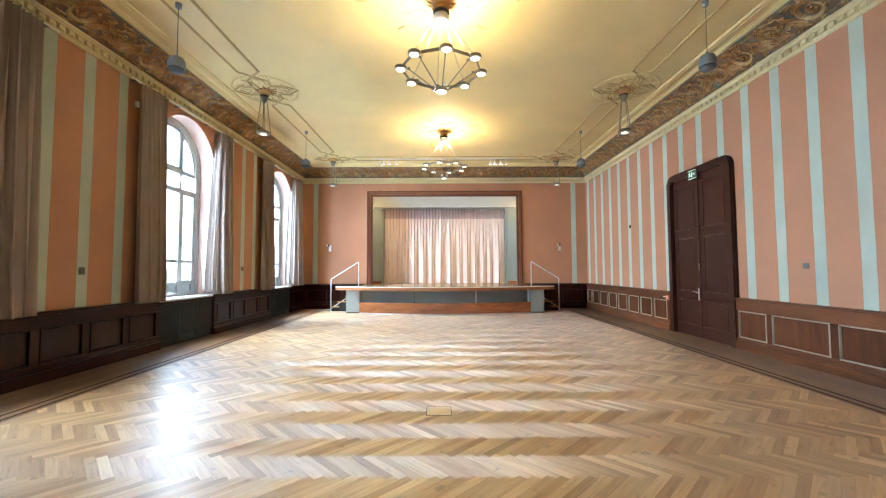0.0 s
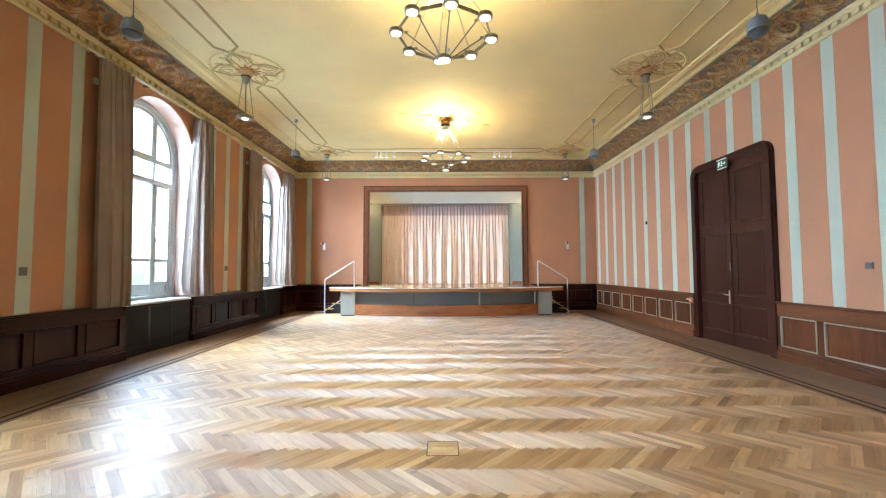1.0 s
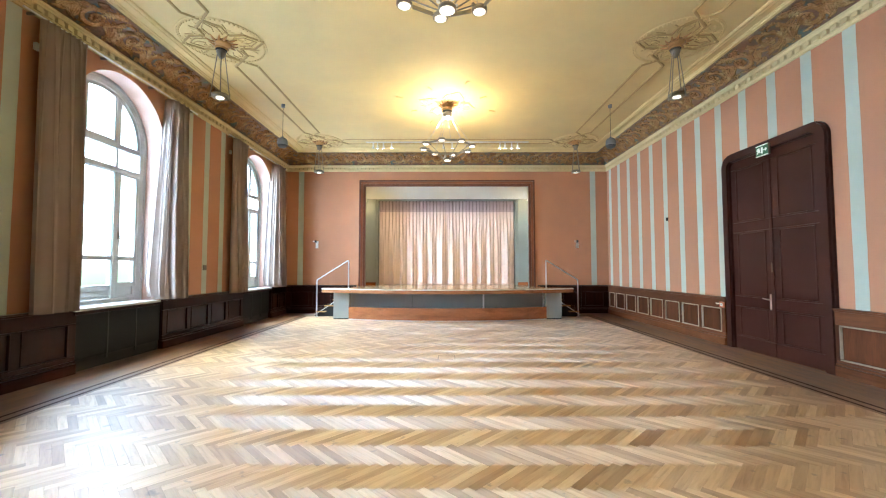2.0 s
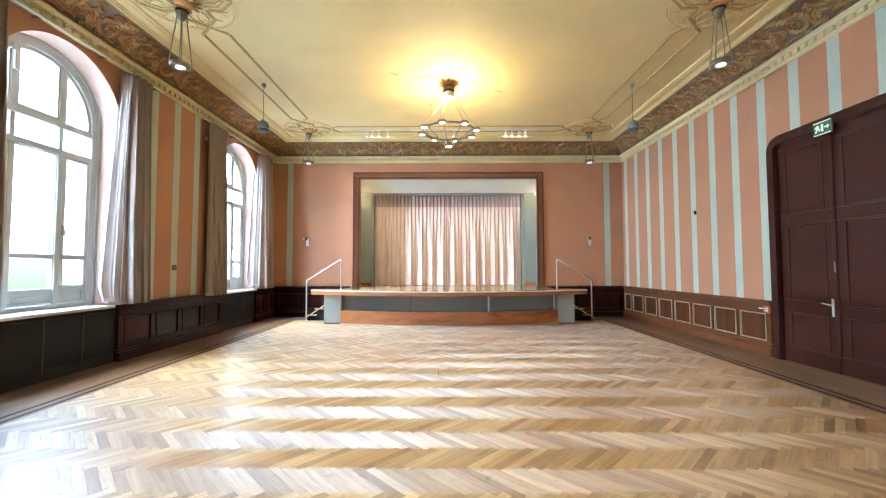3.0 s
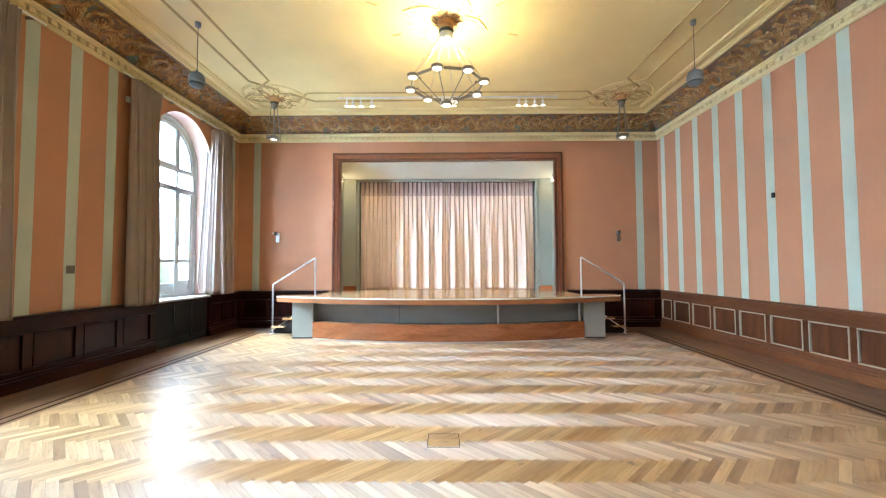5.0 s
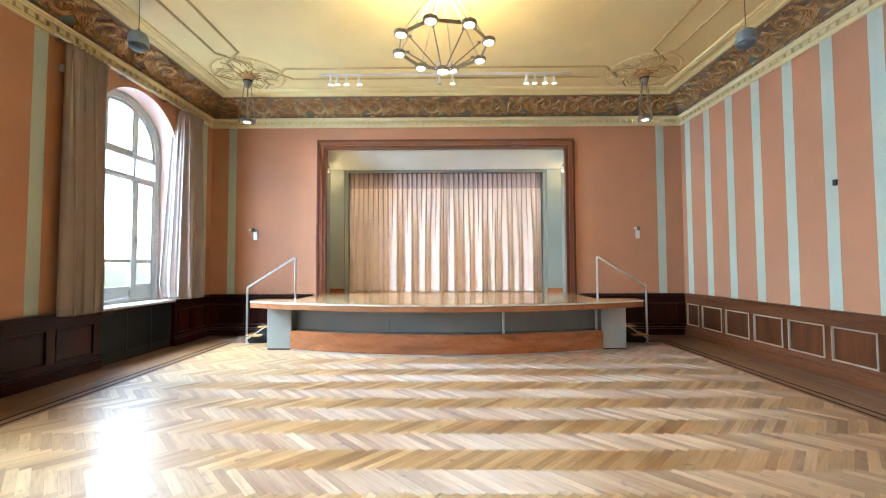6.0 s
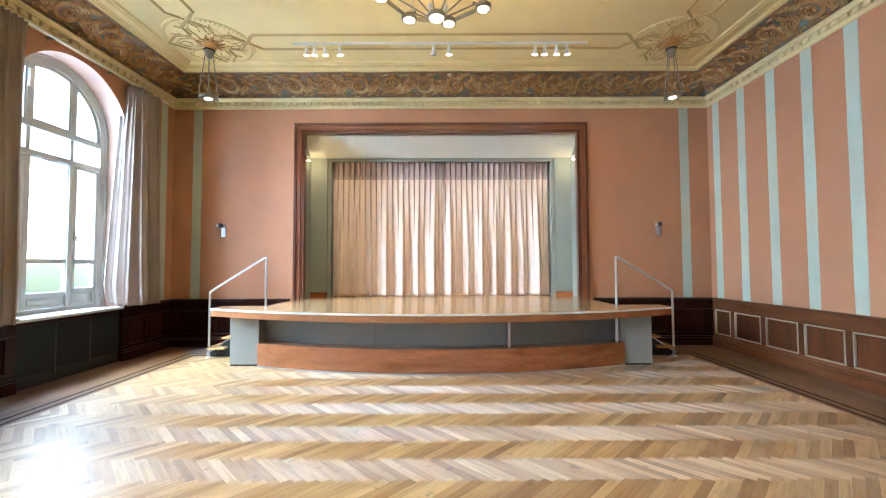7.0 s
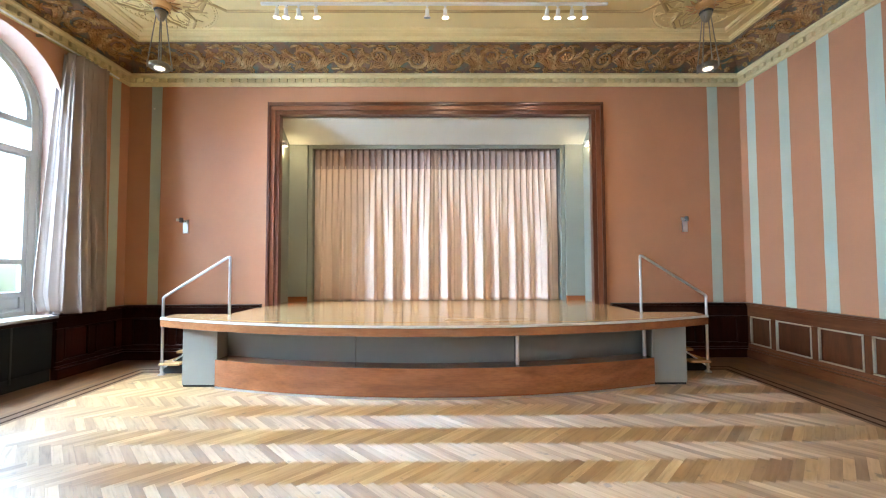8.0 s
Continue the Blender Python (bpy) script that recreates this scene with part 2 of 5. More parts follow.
STAGEHEAD = plain("darker curtain header cloth", (0.46, 0.335, 0.285), 0.8, 0, 260, 0.06, 0.3, 0, 2.0)
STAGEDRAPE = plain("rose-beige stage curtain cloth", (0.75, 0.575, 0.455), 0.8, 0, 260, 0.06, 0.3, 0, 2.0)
FRAMEPAINT = plain("grey-white window paint", (0.52, 0.55, 0.54), 0.42, 0, 80, 0.08, 0.08)
SILLSTONE = plain("pale window board", (0.62, 0.60, 0.56), 0.3, 0, 80, 0.06, 0.05)
GREYPLASTIC = plain("blue-grey speaker shell", (0.20, 0.225, 0.235), 0.45, 0, 120, 0.06, 0.1)
GRILLE = plain("slate speaker grille", (0.085, 0.10, 0.115), 0.5, 0, 160, 0.1, 0.2)
SWITCH = plain("grey switch plastic", (0.13, 0.115, 0.10), 0.4, 0, 120, 0.06, 0.05)
WHITEMETAL = plain("white enamel", (0.75, 0.73, 0.68), 0.35, 0, 120, 0.05, 0.03)
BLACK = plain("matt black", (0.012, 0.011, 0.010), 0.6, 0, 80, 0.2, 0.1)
REDBOX = plain("orange-red plastic", (0.55, 0.13, 0.045), 0.4, 0, 80, 0.08, 0.05)
GREENSIGN = light_face("lit green sign", (0.020, 0.11, 0.055), 0.12)
SIGNWHITE = light_face("lit white pictogram", (0.70, 0.82, 0.74), 0.28)
LAMPFACE = light_face("lit lamp diffuser", (1.0, 0.93, 0.78), 3.0)
SPOTFACE = light_face("lit spot lens", (1.0, 0.97, 0.90), 30.0)
INLAY = plain("dark inlay strip", (0.040, 0.013, 0.007), 0.6, 0, 60, 0.25, 0.05)
INLAY.node_tree.nodes["Principled BSDF"].inputs["Specular IOR Level"].default_value = 0.12
PLASTERBACK = plain("plain dark plaster", (0.16, 0.085, 0.055), 0.7)
def daylight_haze():
    """Bright overcast sky over pale tree tops, far outside the windows."""
    m = bpy.data.materials.new("bright haze")
    m.use_nodes = True
    t = m.node_tree
    t.nodes.remove(t.nodes["Principled BSDF"])
    e = node(t, "Emission", Strength=12.0)
    c = t.nodes.new("ShaderNodeTexCoord")
    sep = t.nodes.new("ShaderNodeSeparateXYZ")
    t.links.new(c.outputs["Object"], sep.inputs[0])
    n = node(t, "TexNoise", Scale=0.35, Detail=6.0)
    t.links.new(c.outputs["Object"], n.inputs["Vector"])
    add = node(t, "Math")
    add.operation = "MULTIPLY_ADD"
    t.links.new(n.outputs[0], add.inputs[0])
    add.inputs[1].default_value = -3.2
    t.links.new(sep.outputs["Z"], add.inputs[2])
    mp = node(t, "MapRange")
    mp.inputs["From Min"].default_value, mp.inputs["From Max"].default_value = -2.6, 0.9
    t.links.new(add.outputs[0], mp.inputs[0])
    col = ramp(t, mp.outputs[0], ((0.0, (0.060, 0.085, 0.060)), (0.75, (0.13, 0.165, 0.135)), (1.0, (0.80, 0.92, 1.0))))
    t.links.new(col, e.inputs[0])
    t.links.new(e.outputs[0], t.nodes["Material Output"].inputs["Surface"])
    return m


HAZE = daylight_haze()
GLASS = pane_glass()
OAK = parquet("oak parquet", ((0.0, (0.31, 0.145, 0.045)), (0.10, (0.41, 0.207, 0.068)), (0.5, (0.50, 0.268, 0.092)), (0.88, (0.60, 0.345, 0.128)), (1.0, (0.70, 0.445, 0.185))), 0.215, 0.29, 1.0)
# Same oak as the field, the fall-off of light at the walls coloured in.
BORDER = parquet("oak border in a shaded tone", ((0.0, (0.12, 0.050, 0.018)), (0.5, (0.185, 0.084, 0.031)), (1.0, (0.255, 0.128, 0.050))), 0.07, 0.35, 0.4)

# ---- mesh helpers ----
def link(name, bm, material, parent=None, label="", smooth=False):
    me = bpy.data.meshes.new(name)
    bmesh.ops.recalc_face_normals(bm, faces=bm.faces)
    bm.to_mesh(me)
    bm.free()
    for m in material if isinstance(material, (list, tuple)) else (material,):
        me.materials.append(m)
    if smooth:
        for p in me.polygons:
            p.use_smooth = True
    ob = new(name, me)
    if parent:
        ob.parent = parent
    if label:
        tagged(ob, label)
    return ob


def part(name, bm, material, parent, label="", smooth=False):
    return link(name, bm, material, parent, label, smooth)


def thing(name, label, category, group="", kind="", at=(0, 0, 0)):
    ob = new(name)
    ob.location = at
    ob.empty_display_size = 0.1
    return tagged(ob, label, category, group, kind)


def box(bm, x0, x1, y0, y1, z0, z1, bevel=0.0):
    made = bmesh.ops.create_cube(bm, size=1, matrix=Matrix.LocRotScale(((x0 + x1) / 2, (y0 + y1) / 2, (z0 + z1) / 2), None, (abs(x1 - x0), abs(y1 - y0), abs(z1 - z0))))
    if bevel:
        edges = {e for v in made["verts"] for e in v.link_edges}
        bmesh.ops.bevel(bm, geom=list(edges), offset=bevel, segments=2, affect="EDGES", profile=0.6)


def boxed(*a, bevel=0.0):
    bm = bmesh.new()
    box(bm, *a, bevel=bevel)
    return bm


def rod(bm, a, b, r0, r1=None, seg=10):
    a, b = Vector(a), Vector(b)
    d = b - a
    m = Matrix.Translation((a + b) / 2) @ d.to_track_quat("Z", "Y").to_matrix().to_4x4()
    bmesh.ops.create_cone(bm, cap_ends=True, segments=seg, radius1=r0, radius2=r0 if r1 is None else r1, depth=d.length, matrix=m)


def lathe(bm, profile, seg=24, at=(0, 0, 0)):
    """Turn (radius, height) pairs about the upright axis."""
    rings = []
    for r, z in profile:
        rings.append([bm.verts.new((at[0] + r * math.cos(6.2832 * i / seg), at[1] + r * math.sin(6.2832 * i / seg), at[2] + z)) for i in range(seg)])
    for a, b in zip(rings, rings[1:]):
        for i in range(seg):
            bm.faces.new((a[i], a[(i + 1) % seg], b[(i + 1) % seg], b[i]))
    for ring in (rings[0], rings[-1]):
        bm.faces.new(ring)


def slab(bm, outline, put, depth):
    """A flat outline (u, v) given thickness; put(u, v, d) says where it stands."""
    low = [bm.verts.new(put(u, v, 0)) for u, v in outline]
    top = [bm.verts.new(put(u, v, depth)) for u, v in outline]
    n = len(outline)
    bm.faces.new(low)
    bm.faces.new(top[::-1])
    for i in range(n):
        bm.faces.new((low[i], low[(i + 1) % n], top[(i + 1) % n], top[i]))


def run(bm, profile, stations, closed=True):
    """Sweep a profile: stations are functions of (a, b) that give a place; closed profiles get end caps."""
    rings = [[bm.verts.new(s(a, b)) for a, b in profile] for s in stations]
    n = len(profile)
    for r0, r1 in zip(rings, rings[1:]):
        for i in range(n if closed else n - 1):
            bm.faces.new((r0[i], r0[(i + 1) % n], r1[(i + 1) % n], r1[i]))
    if closed:
        bm.faces.new(rings[0])
        bm.faces.new(rings[-1][::-1])


def tube(bm, points, radii, seg=6, flat=1.0, up=(0, 0, 1)):
    """A tapered, slightly flattened stroke through points."""
    rings = []
    up = Vector(up)
    for i, p in enumerate(points):
        p = Vector(p)
        d = (Vector(points[min(i + 1, len(points) - 1)]) - Vector(points[max(i - 1, 0)])).normalized()
        s = d.cross(up).normalized()
        r = radii[i]
        rings.append([bm.verts.new(p + s * (r * math.cos(6.2832 * k / seg)) + up * (r * flat * math.sin(6.2832 * k / seg))) for k in range(seg)])
    for a, b in zip(rings, rings[1:]):
        for k in range(seg):
            bm.faces.new((a[k], a[(k + 1) % seg], b[(k + 1) % seg], b[k]))
    bm.faces.new(rings[0])
    bm.faces.new(rings[-1][::-1])


def arch(half, spring, radius_of=None, n=24, foot=0.0):
    """Outline of a round-headed opening, from its left foot over the top to its right foot, about y = 0."""
    pts = [(-half, foot), (-half, spring)]
    pts += [(-half * math.cos(math.pi * i / n), spring + half * math.sin(math.pi * i / n)) for i in range(1, n)]
    return pts + [(half, spring), (half, foot)]


# ---- distance outside the windows ----
tagged(link("backdrop", boxed(-24.2, -24.0, -40, 60, -8, 30), HAZE), "bright overcast sky above pale trees outside", "backdrop", kind="structure")

# ---- walls ----
THICK = 0.56


def wall_with_windows():
    bm = bmesh.new()
    put = lambda u, v, d: (-WX - d, u, v)
    edges = [FY]
    for c in WINDOWS:
        edges += [c - WHALF, c + WHALF]
    edges.append(BY + 1.6)
    for a, b in zip(edges[::2], edges[1::2]):
        slab(bm, [(a, 0), (b, 0), (b, CZ), (a, CZ)], put, THICK)
    n = 28
    for c in WINDOWS:
        slab(bm, [(c - WHALF, 0), (c + WHALF, 0), (c + WHALF, 0.90), (c - WHALF, 0.90)], put, THICK)
        pts = [(c - WHALF * math.cos(math.pi * i / n), SPRING + WHALF * math.sin(math.pi * i / n)) for i in range(n + 1)]
        for (a, za), (b, zb) in zip(pts, pts[1:]):
            slab(bm, [(a, za), (b, zb), (b, CZ), (a, CZ)], put, THICK)
    bmesh.ops.remove_doubles(bm, verts=bm.verts, dist=1e-5)
    bm.normal_update()
    for f in bm.faces:
        m = f.calc_center_median()
        if abs(f.normal.x) < 0.5 and 0.2 < m.z < CZ - 0.1 and any(abs(m.y - c) < WHALF + 0.01 for c in WINDOWS):
            f.material_index = 1
    return bm


tagged(link("wall_left", wall_with_windows(), (TERRA, REVEAL)), "terracotta painted plaster wall with three arched window openings", "wall", kind="structure")


def wall_with_door():
    bm = bmesh.new()
    put = lambda u, v, d: (WX + d, u, v)
    a, b, top = DOOR_Y - DOOR_HALF + 0.05, DOOR_Y + DOOR_HALF - 0.05, DOOR_TOP - 0.05
    slab(bm, [(FY, 0), (a, 0), (a, CZ), (FY, CZ)], put, 0.4)
    slab(bm, [(b, 0), (BY + 1.6, 0), (BY + 1.6, CZ), (b, CZ)], put, 0.4)
    slab(bm, [(a, top), (b, top), (b, CZ), (a, CZ)], put, 0.4)
    return bm


tagged(link("wall_right", wall_with_door(), TERRA), "terracotta painted plaster wall with a tall door opening", "wall", kind="structure")

PX, PZ = 2.88, 4.40                                # stage opening in the far wall
bm = bmesh.new()
for a in ((-WX, -PX, 0, CZ), (PX, WX, 0, CZ), (-PX, PX, PZ, CZ)):
    box(bm, a[0], a[1], BY, BY + 0.22, a[2], a[3])
tagged(link("wall_back", bm, TERRA), "terracotta painted plaster wall framing the stage opening", "wall", kind="structure")
# Unseen wall behind the camera, coloured dark to cut bounced light.
bm = boxed(-WX - 0.4, WX + 0.4, FY - 0.3, FY, 0, CZ)
tagged(link("wall_front", bm, PLASTERBACK), "plain unseen end wall of the hall, dark to cut bounced light", "wall", kind="structure")


# painted stripes, a hair proud of the plaster
def stripe(parent, wall, at, z0, z1, width=0.185):
    bm = bmesh.new()
    steps = 14
    rng = random.Random(int(at * 991) + 7)
    left, right = [], []
    for i in range(steps + 1):
        z = z0 + (z1 - z0) * i / steps
        left.append((at - width / 2 + rng.uniform(-0.003, 0.003), z))
        right.append((at + width / 2 + rng.uniform(-0.003, 0.003), z))
    put = {"left": lambda u, v, d: (-WX + 0.002 * (1 - d), u, v), "right": lambda u, v, d: (WX - 0.002 * (1 - d), u, v), "back": lambda u, v, d: (u, BY - 0.002 * (1 - d), v)}[wall]
    a = [bm.verts.new(put(u, v, 0)) for u, v in left]
    b = [bm.verts.new(put(u, v, 0)) for u, v in right]
    for i in range(steps):
        bm.faces.new((a[i], b[i], b[i + 1], a[i + 1]))
    part("painted_stripe", bm, STRIPE, parent)


wl, wr, wb = bpy.data.objects["wall_left"], bpy.data.objects["wall_right"], bpy.data.objects["wall_back"]
for k in range(-7, 16):
    y = 9.385 + 0.6553 * k
    if y < 14.8 and y > FY + 0.1:
        over = abs(y - DOOR_Y) < DOOR_HALF + 0.02
        stripe(wr, "right", y, DOOR_TOP + 0.01 if over else DADO, RAILZ)
for c in (5.60, 10.31, 0.87):
    for d in (-0.625, 0, 0.635):
        stripe(wl, "left", c + d, DADO, RAILZ)
stripe(wl, "left", 14.60, DADO, RAILZ)
for s in (-1, 1):
    stripe(wb, "back", s * 4.985, DADO, RAILZ, 0.185)

# ---- ceiling with its plaster bands ----
bm = boxed(-WX - 0.5, WX + 0.5, FY - 0.3, BY + 1.6, CZ, CZ + 0.25)
# stepped band where the cove meets the flat ceiling
INSET = 0.53
def ring_path(d):
    return [(-WX + d, FY + d), (WX - d, FY + d), (WX - d, BY - d), (-WX + d, BY - d)]


def swept_ring(bm, profile):
    """A profile of (inset from the wall, height) mitred round the four walls."""
    rings = []
    for d, z in profile:
        rings.append([bm.verts.new((x, y, z)) for x, y in ring_path(d)])
    for a, b in zip(rings, rings[1:]):
        for i in range(4):
            bm.faces.new((a[i], a[(i + 1) % 4], b[(i + 1) % 4], b[i]))


swept_ring(bm, [(INSET, 5.328), (INSET + 0.012, 5.346), (INSET + 0.05, 5.350), (INSET + 0.06, 5.366), (INSET + 0.085, 5.372), (INSET + 0.09, 5.386), (INSET + 0.19, 5.390), (INSET + 0.195, 5.374), (INSET + 0.215, 5.366), (INSET + 0.235, 5.372), (INSET + 0.24, 5.384), (INSET + 0.255, 5.384), (INSET + 0.26, 5.370), (INSET + 0.285, 5.366), (INSET + 0.305, 5.378), (INSET + 0.315, CZ + 0.01)])


def ridge(bm, pts, w=0.028, h=0.022, closed=False):
    """A low half-round plaster bead on the ceiling through (x, y) points."""
    n = len(pts)
    rings = []
    for i, p in enumerate(pts):
        a = Vector(pts[i - 1] if (i or closed) else pts[0])
        b = Vector(pts[(i + 1) % n] if (i < n - 1 or closed) else pts[-1])
        p = Vector(p)
        d = (b - a).normalized()
        s = Vector((-d.y, d.x))
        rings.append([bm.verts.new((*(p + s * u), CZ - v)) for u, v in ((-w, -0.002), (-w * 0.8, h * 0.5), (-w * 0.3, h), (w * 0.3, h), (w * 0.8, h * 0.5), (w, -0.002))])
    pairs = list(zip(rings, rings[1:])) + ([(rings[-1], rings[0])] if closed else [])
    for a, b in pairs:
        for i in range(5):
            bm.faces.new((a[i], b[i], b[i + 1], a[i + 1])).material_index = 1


BAYS = (2.68, 8.07, 13.42)                         # roses of the small lamps
ROSE_X, BAND = 3.90, 0.212                         # middle of the twin beads along the hall, half their distance
for s in (-1, 1):
    for k, (y0, y1) in enumerate(((FY + INSET + 0.5, BAYS[0]), (BAYS[0], BAYS[1]), (BAYS[1], BAYS[2]))):
        a, b = (y0 if k == 0 else y0 + 0.81), y1 - 0.81
        for d in (-BAND, BAND):
            ridge(bm, [(s * ROSE_X + d, a), (s * ROSE_X + d, b), (s * ROSE_X - d, b + 0.39)])
            if k:
                ridge(bm, [(s * ROSE_X + d, a), (s * ROSE_X - d, a - 0.39)])
    for d in (-BAND, BAND):
        ridge(bm, [(s * (ROSE_X - 0.81), BAYS[2] + d), (s * (ROSE_X - 1.20 + 0.78), BAYS[2] - d)])
for d in (-BAND, BAND):
    ridge(bm, [(-ROSE_X + 0.81, BAYS[2] + d), (ROSE_X - 0.81, BAYS[2] + d)])
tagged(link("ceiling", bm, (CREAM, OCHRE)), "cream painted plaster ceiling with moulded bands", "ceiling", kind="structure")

# ---- cornice with its dentils, and the ornamented cove ----
bm = bmesh.new()
swept_ring(bm, [(-0.002, RAILZ - 0.02), (0.03, RAILZ - 0.016), (0.04, RAILZ + 0.01), (0.055, RAILZ + 0.02), (0.055, RAILZ + 0.034), (0.028, RAILZ + 0.038), (0.028, RAILZ + 0.112), (0.075, RAILZ + 0.116), (0.085, RAILZ + 0.135), (0.105, RAILZ + 0.148), (0.11, RAILZ + 0.178), (0.09, RAILZ + 0.184), (-0.002, RAILZ + 0.186)])
cornice = tagged(link("cornice", bm, STUCCO), "cream stucco cornice with a row of dentils", "cornice", kind="structure")
bm = bmesh.new()
swept_ring(bm, [(0.0, 5.0), (0.03, 5.06), (0.09, 5.14), (0.19, 5.22), (0.32, 5.28), (0.45, 5.315), (INSET + 0.02, 5.333)])
frieze = tagged(link("frieze", bm, TEAL), "coved plaster frieze, gilded scrolls on dark teal", "frieze", kind="structure")


def cove(u):
    """Place on the cove: u from 0 at its foot to 1 at its top gives (inset, height) and the way out of it."""
    p = ((0.02, 5.045), (0.085, 5.135), (0.17, 5.205), (0.28, 5.262), (0.40, 5.302), (0.52, 5.326))
    f = max(0, min(0.9999, u)) * 5
    i = int(f)
    k = f - i
    d, z = p[i][0] * (1 - k) + p[i + 1][0] * k, p[i][1] * (1 - k) + p[i + 1][1] * k
    t = Vector((p[i + 1][0] - p[i][0], p[i + 1][1] - p[i][1])).normalized()
    return d, z, Vector((t.y, -t.x))


MODULE = 1.30


def on_cove(a, u, lift):
    d, z, n = cove(u)
    return Vector((a, d + n.x * lift, z + n.y * lift))


def scroll_mesh(seed, mirrored):
    """One length of the frieze, laid along x and bent over the cove: two acanthus scrolls that turn opposite ways
    on a waving stem, long leaves that sweep out of it, and small rosettes."""
    rng = random.Random(seed)
    bm = bmesh.new()
    sx = -1 if mirrored else 1
    WIDE = 0.575                                   # width of the cove over its bend

    def stroke(pts, radii, lift=0.010, flat=0.75):
        places = [on_cove(sx * a, min(0.985, max(0.015, w / WIDE)), lift) for a, w in pts]
        ups = cove(pts[len(pts) // 2][1] / WIDE)[2]
        tube(bm, places, [r * 1.3 for r in radii], 6, flat, (0, ups.x, ups.y))

    def lobe(a, w, ang, length, wide, bend, lift=0.012):
        pts, radii = [], []
        for i in range(6):
            k = i / 5
            pts.append((a, w))
            radii.append(max(0.003, wide * math.sin(0.45 + 2.55 * k)))
            a += math.cos(ang + bend * k) * length / 5
            w += math.sin(ang + bend * k) * length / 5
        stroke(pts, radii, lift + rng.uniform(-0.003, 0.006))

    def knob(a, w, r, lift=0.022):
        for i in range(6):
            t = 1.0472 * i
            lobe(a + r * 0.35 * math.cos(t), w + r * 0.35 * math.sin(t), t, r, r * 0.36, 0.5, lift)
        stroke([(a - r * 0.3, w), (a, w), (a + r * 0.3, w)], [r * 0.2, r * 0.42, r * 0.2], lift + 0.012, 1.0)

    for ca, cw, r0, start, way in ((0.34, 0.325, 0.205, 4.0, 1), (0.98, 0.265, 0.215, 2.3, -1)):
        turns = 1.35
        n = 30
        for rib, (shift, thick) in enumerate(((0.0, 0.020), (-0.034, 0.016), (-0.062, 0.012))):
            pts, radii = [], []
            for i in range(n + 1):
                k = i / n
                ang = start + way * 6.2832 * turns * k
                r = (r0 + shift * (1 - 0.5 * k)) * (1 - 0.70 * k)
                pts.append((ca + 1.08 * r * math.cos(ang), cw + r * math.sin(ang)))
                radii.append(thick * (0.6 + 0.4 * math.sin(3.14 * min(1, k * 1.1))) * (1 - 0.35 * k))
            stroke(pts, radii, 0.022 - 0.004 * rib)
            if rib == 0:
                for i in range(1, n - 6, 2):
                    a, w = pts[i]
                    nxt = pts[i + 1]
                    tangent = math.atan2(nxt[1] - w, nxt[0] - a)
                    size = 0.115 * (1 - 0.55 * i / n) * rng.uniform(0.85, 1.15)
                    lobe(a, w, tangent - way * 0.55, size, size * 0.20, way * 1.1)
                    lobe(a, w, tangent - way * 1.0, size * 0.75, size * 0.17, way * 1.3, 0.004)
                    if i > 6:
                        lobe(a, w, tangent + way * 0.7, size * 0.62, size * 0.17, way * 0.9, 0.006)
        knob(ca, cw, 0.062)
    # long leaves that sweep from the stem to the edges, in fans of nearly parallel ribs
    for a0, w0, ang, bend, count, size in ((0.60, 0.10, 1.35, -1.25, 6, 0.36), (0.66, 0.47, -1.35, 1.15, 5, 0.32), (1.22, 0.10, 1.45, -1.3, 5, 0.30), (0.02, 0.46, -1.2, 1.2, 5, 0.30), (0.14, 0.09, 0.5, 0.9, 4, 0.20), (0.80, 0.50, -0.2, -0.9, 4, 0.20), (0.52, 0.52, 0.2, -0.8, 3, 0.16), (1.14, 0.07, 0.2, 0.7, 3, 0.15), (0.60, 0.30, 0.9, -0.9, 4, 0.20), (0.64, 0.30, -2.2, -0.9, 4, 0.20), (1.27, 0.30, 0.9, -0.9, 4, 0.19), (0.01, 0.28, -0.9, 1.0, 4, 0.19), (0.40, 0.08, 0.3, 0.8, 4, 0.20), (0.92, 0.515, 2.9, -0.8, 4, 0.20), (0.18, 0.50, 0.6, -0.9, 3, 0.18), (1.16, 0.48, 2.4, 0.9, 3, 0.18)):
        for i in range(count):
            k = (i - (count - 1) / 2)
            lobe(a0 + 0.022 * k, w0 + 0.010 * k, ang - 0.17 * k, size * (1 - 0.07 * abs(k)) * rng.uniform(0.9, 1.1), 0.0165, bend, 0.010 + 0.004 * (i % 2))
    knob(0.655, 0.075, 0.044)
    knob(0.02, 0.085, 0.04)
    knob(0.665, 0.525, 0.034)
    for i in range(46):
        lobe(rng.uniform(0.0, MODULE), rng.choice((rng.uniform(0.03, 0.12), rng.uniform(0.20, 0.38), rng.uniform(0.46, 0.55))), rng.uniform(-0.5, 0.5) + (3.14 if rng.random() < 0.5 else 0), rng.uniform(0.07, 0.13), rng.uniform(0.010, 0.016), rng.uniform(-1, 1), 0.003)
    me = bpy.data.meshes.new("scroll")
    bmesh.ops.recalc_face_normals(bm, faces=bm.faces)
    bm.to_mesh(me)
    bm.free()
    me.materials.append(GILD)
    for p in me.polygons:
        p.use_smooth = True
    return me


SCROLLS = [scroll_mesh(s, m) for s in (3, 8, 21) for m in (False, True)]


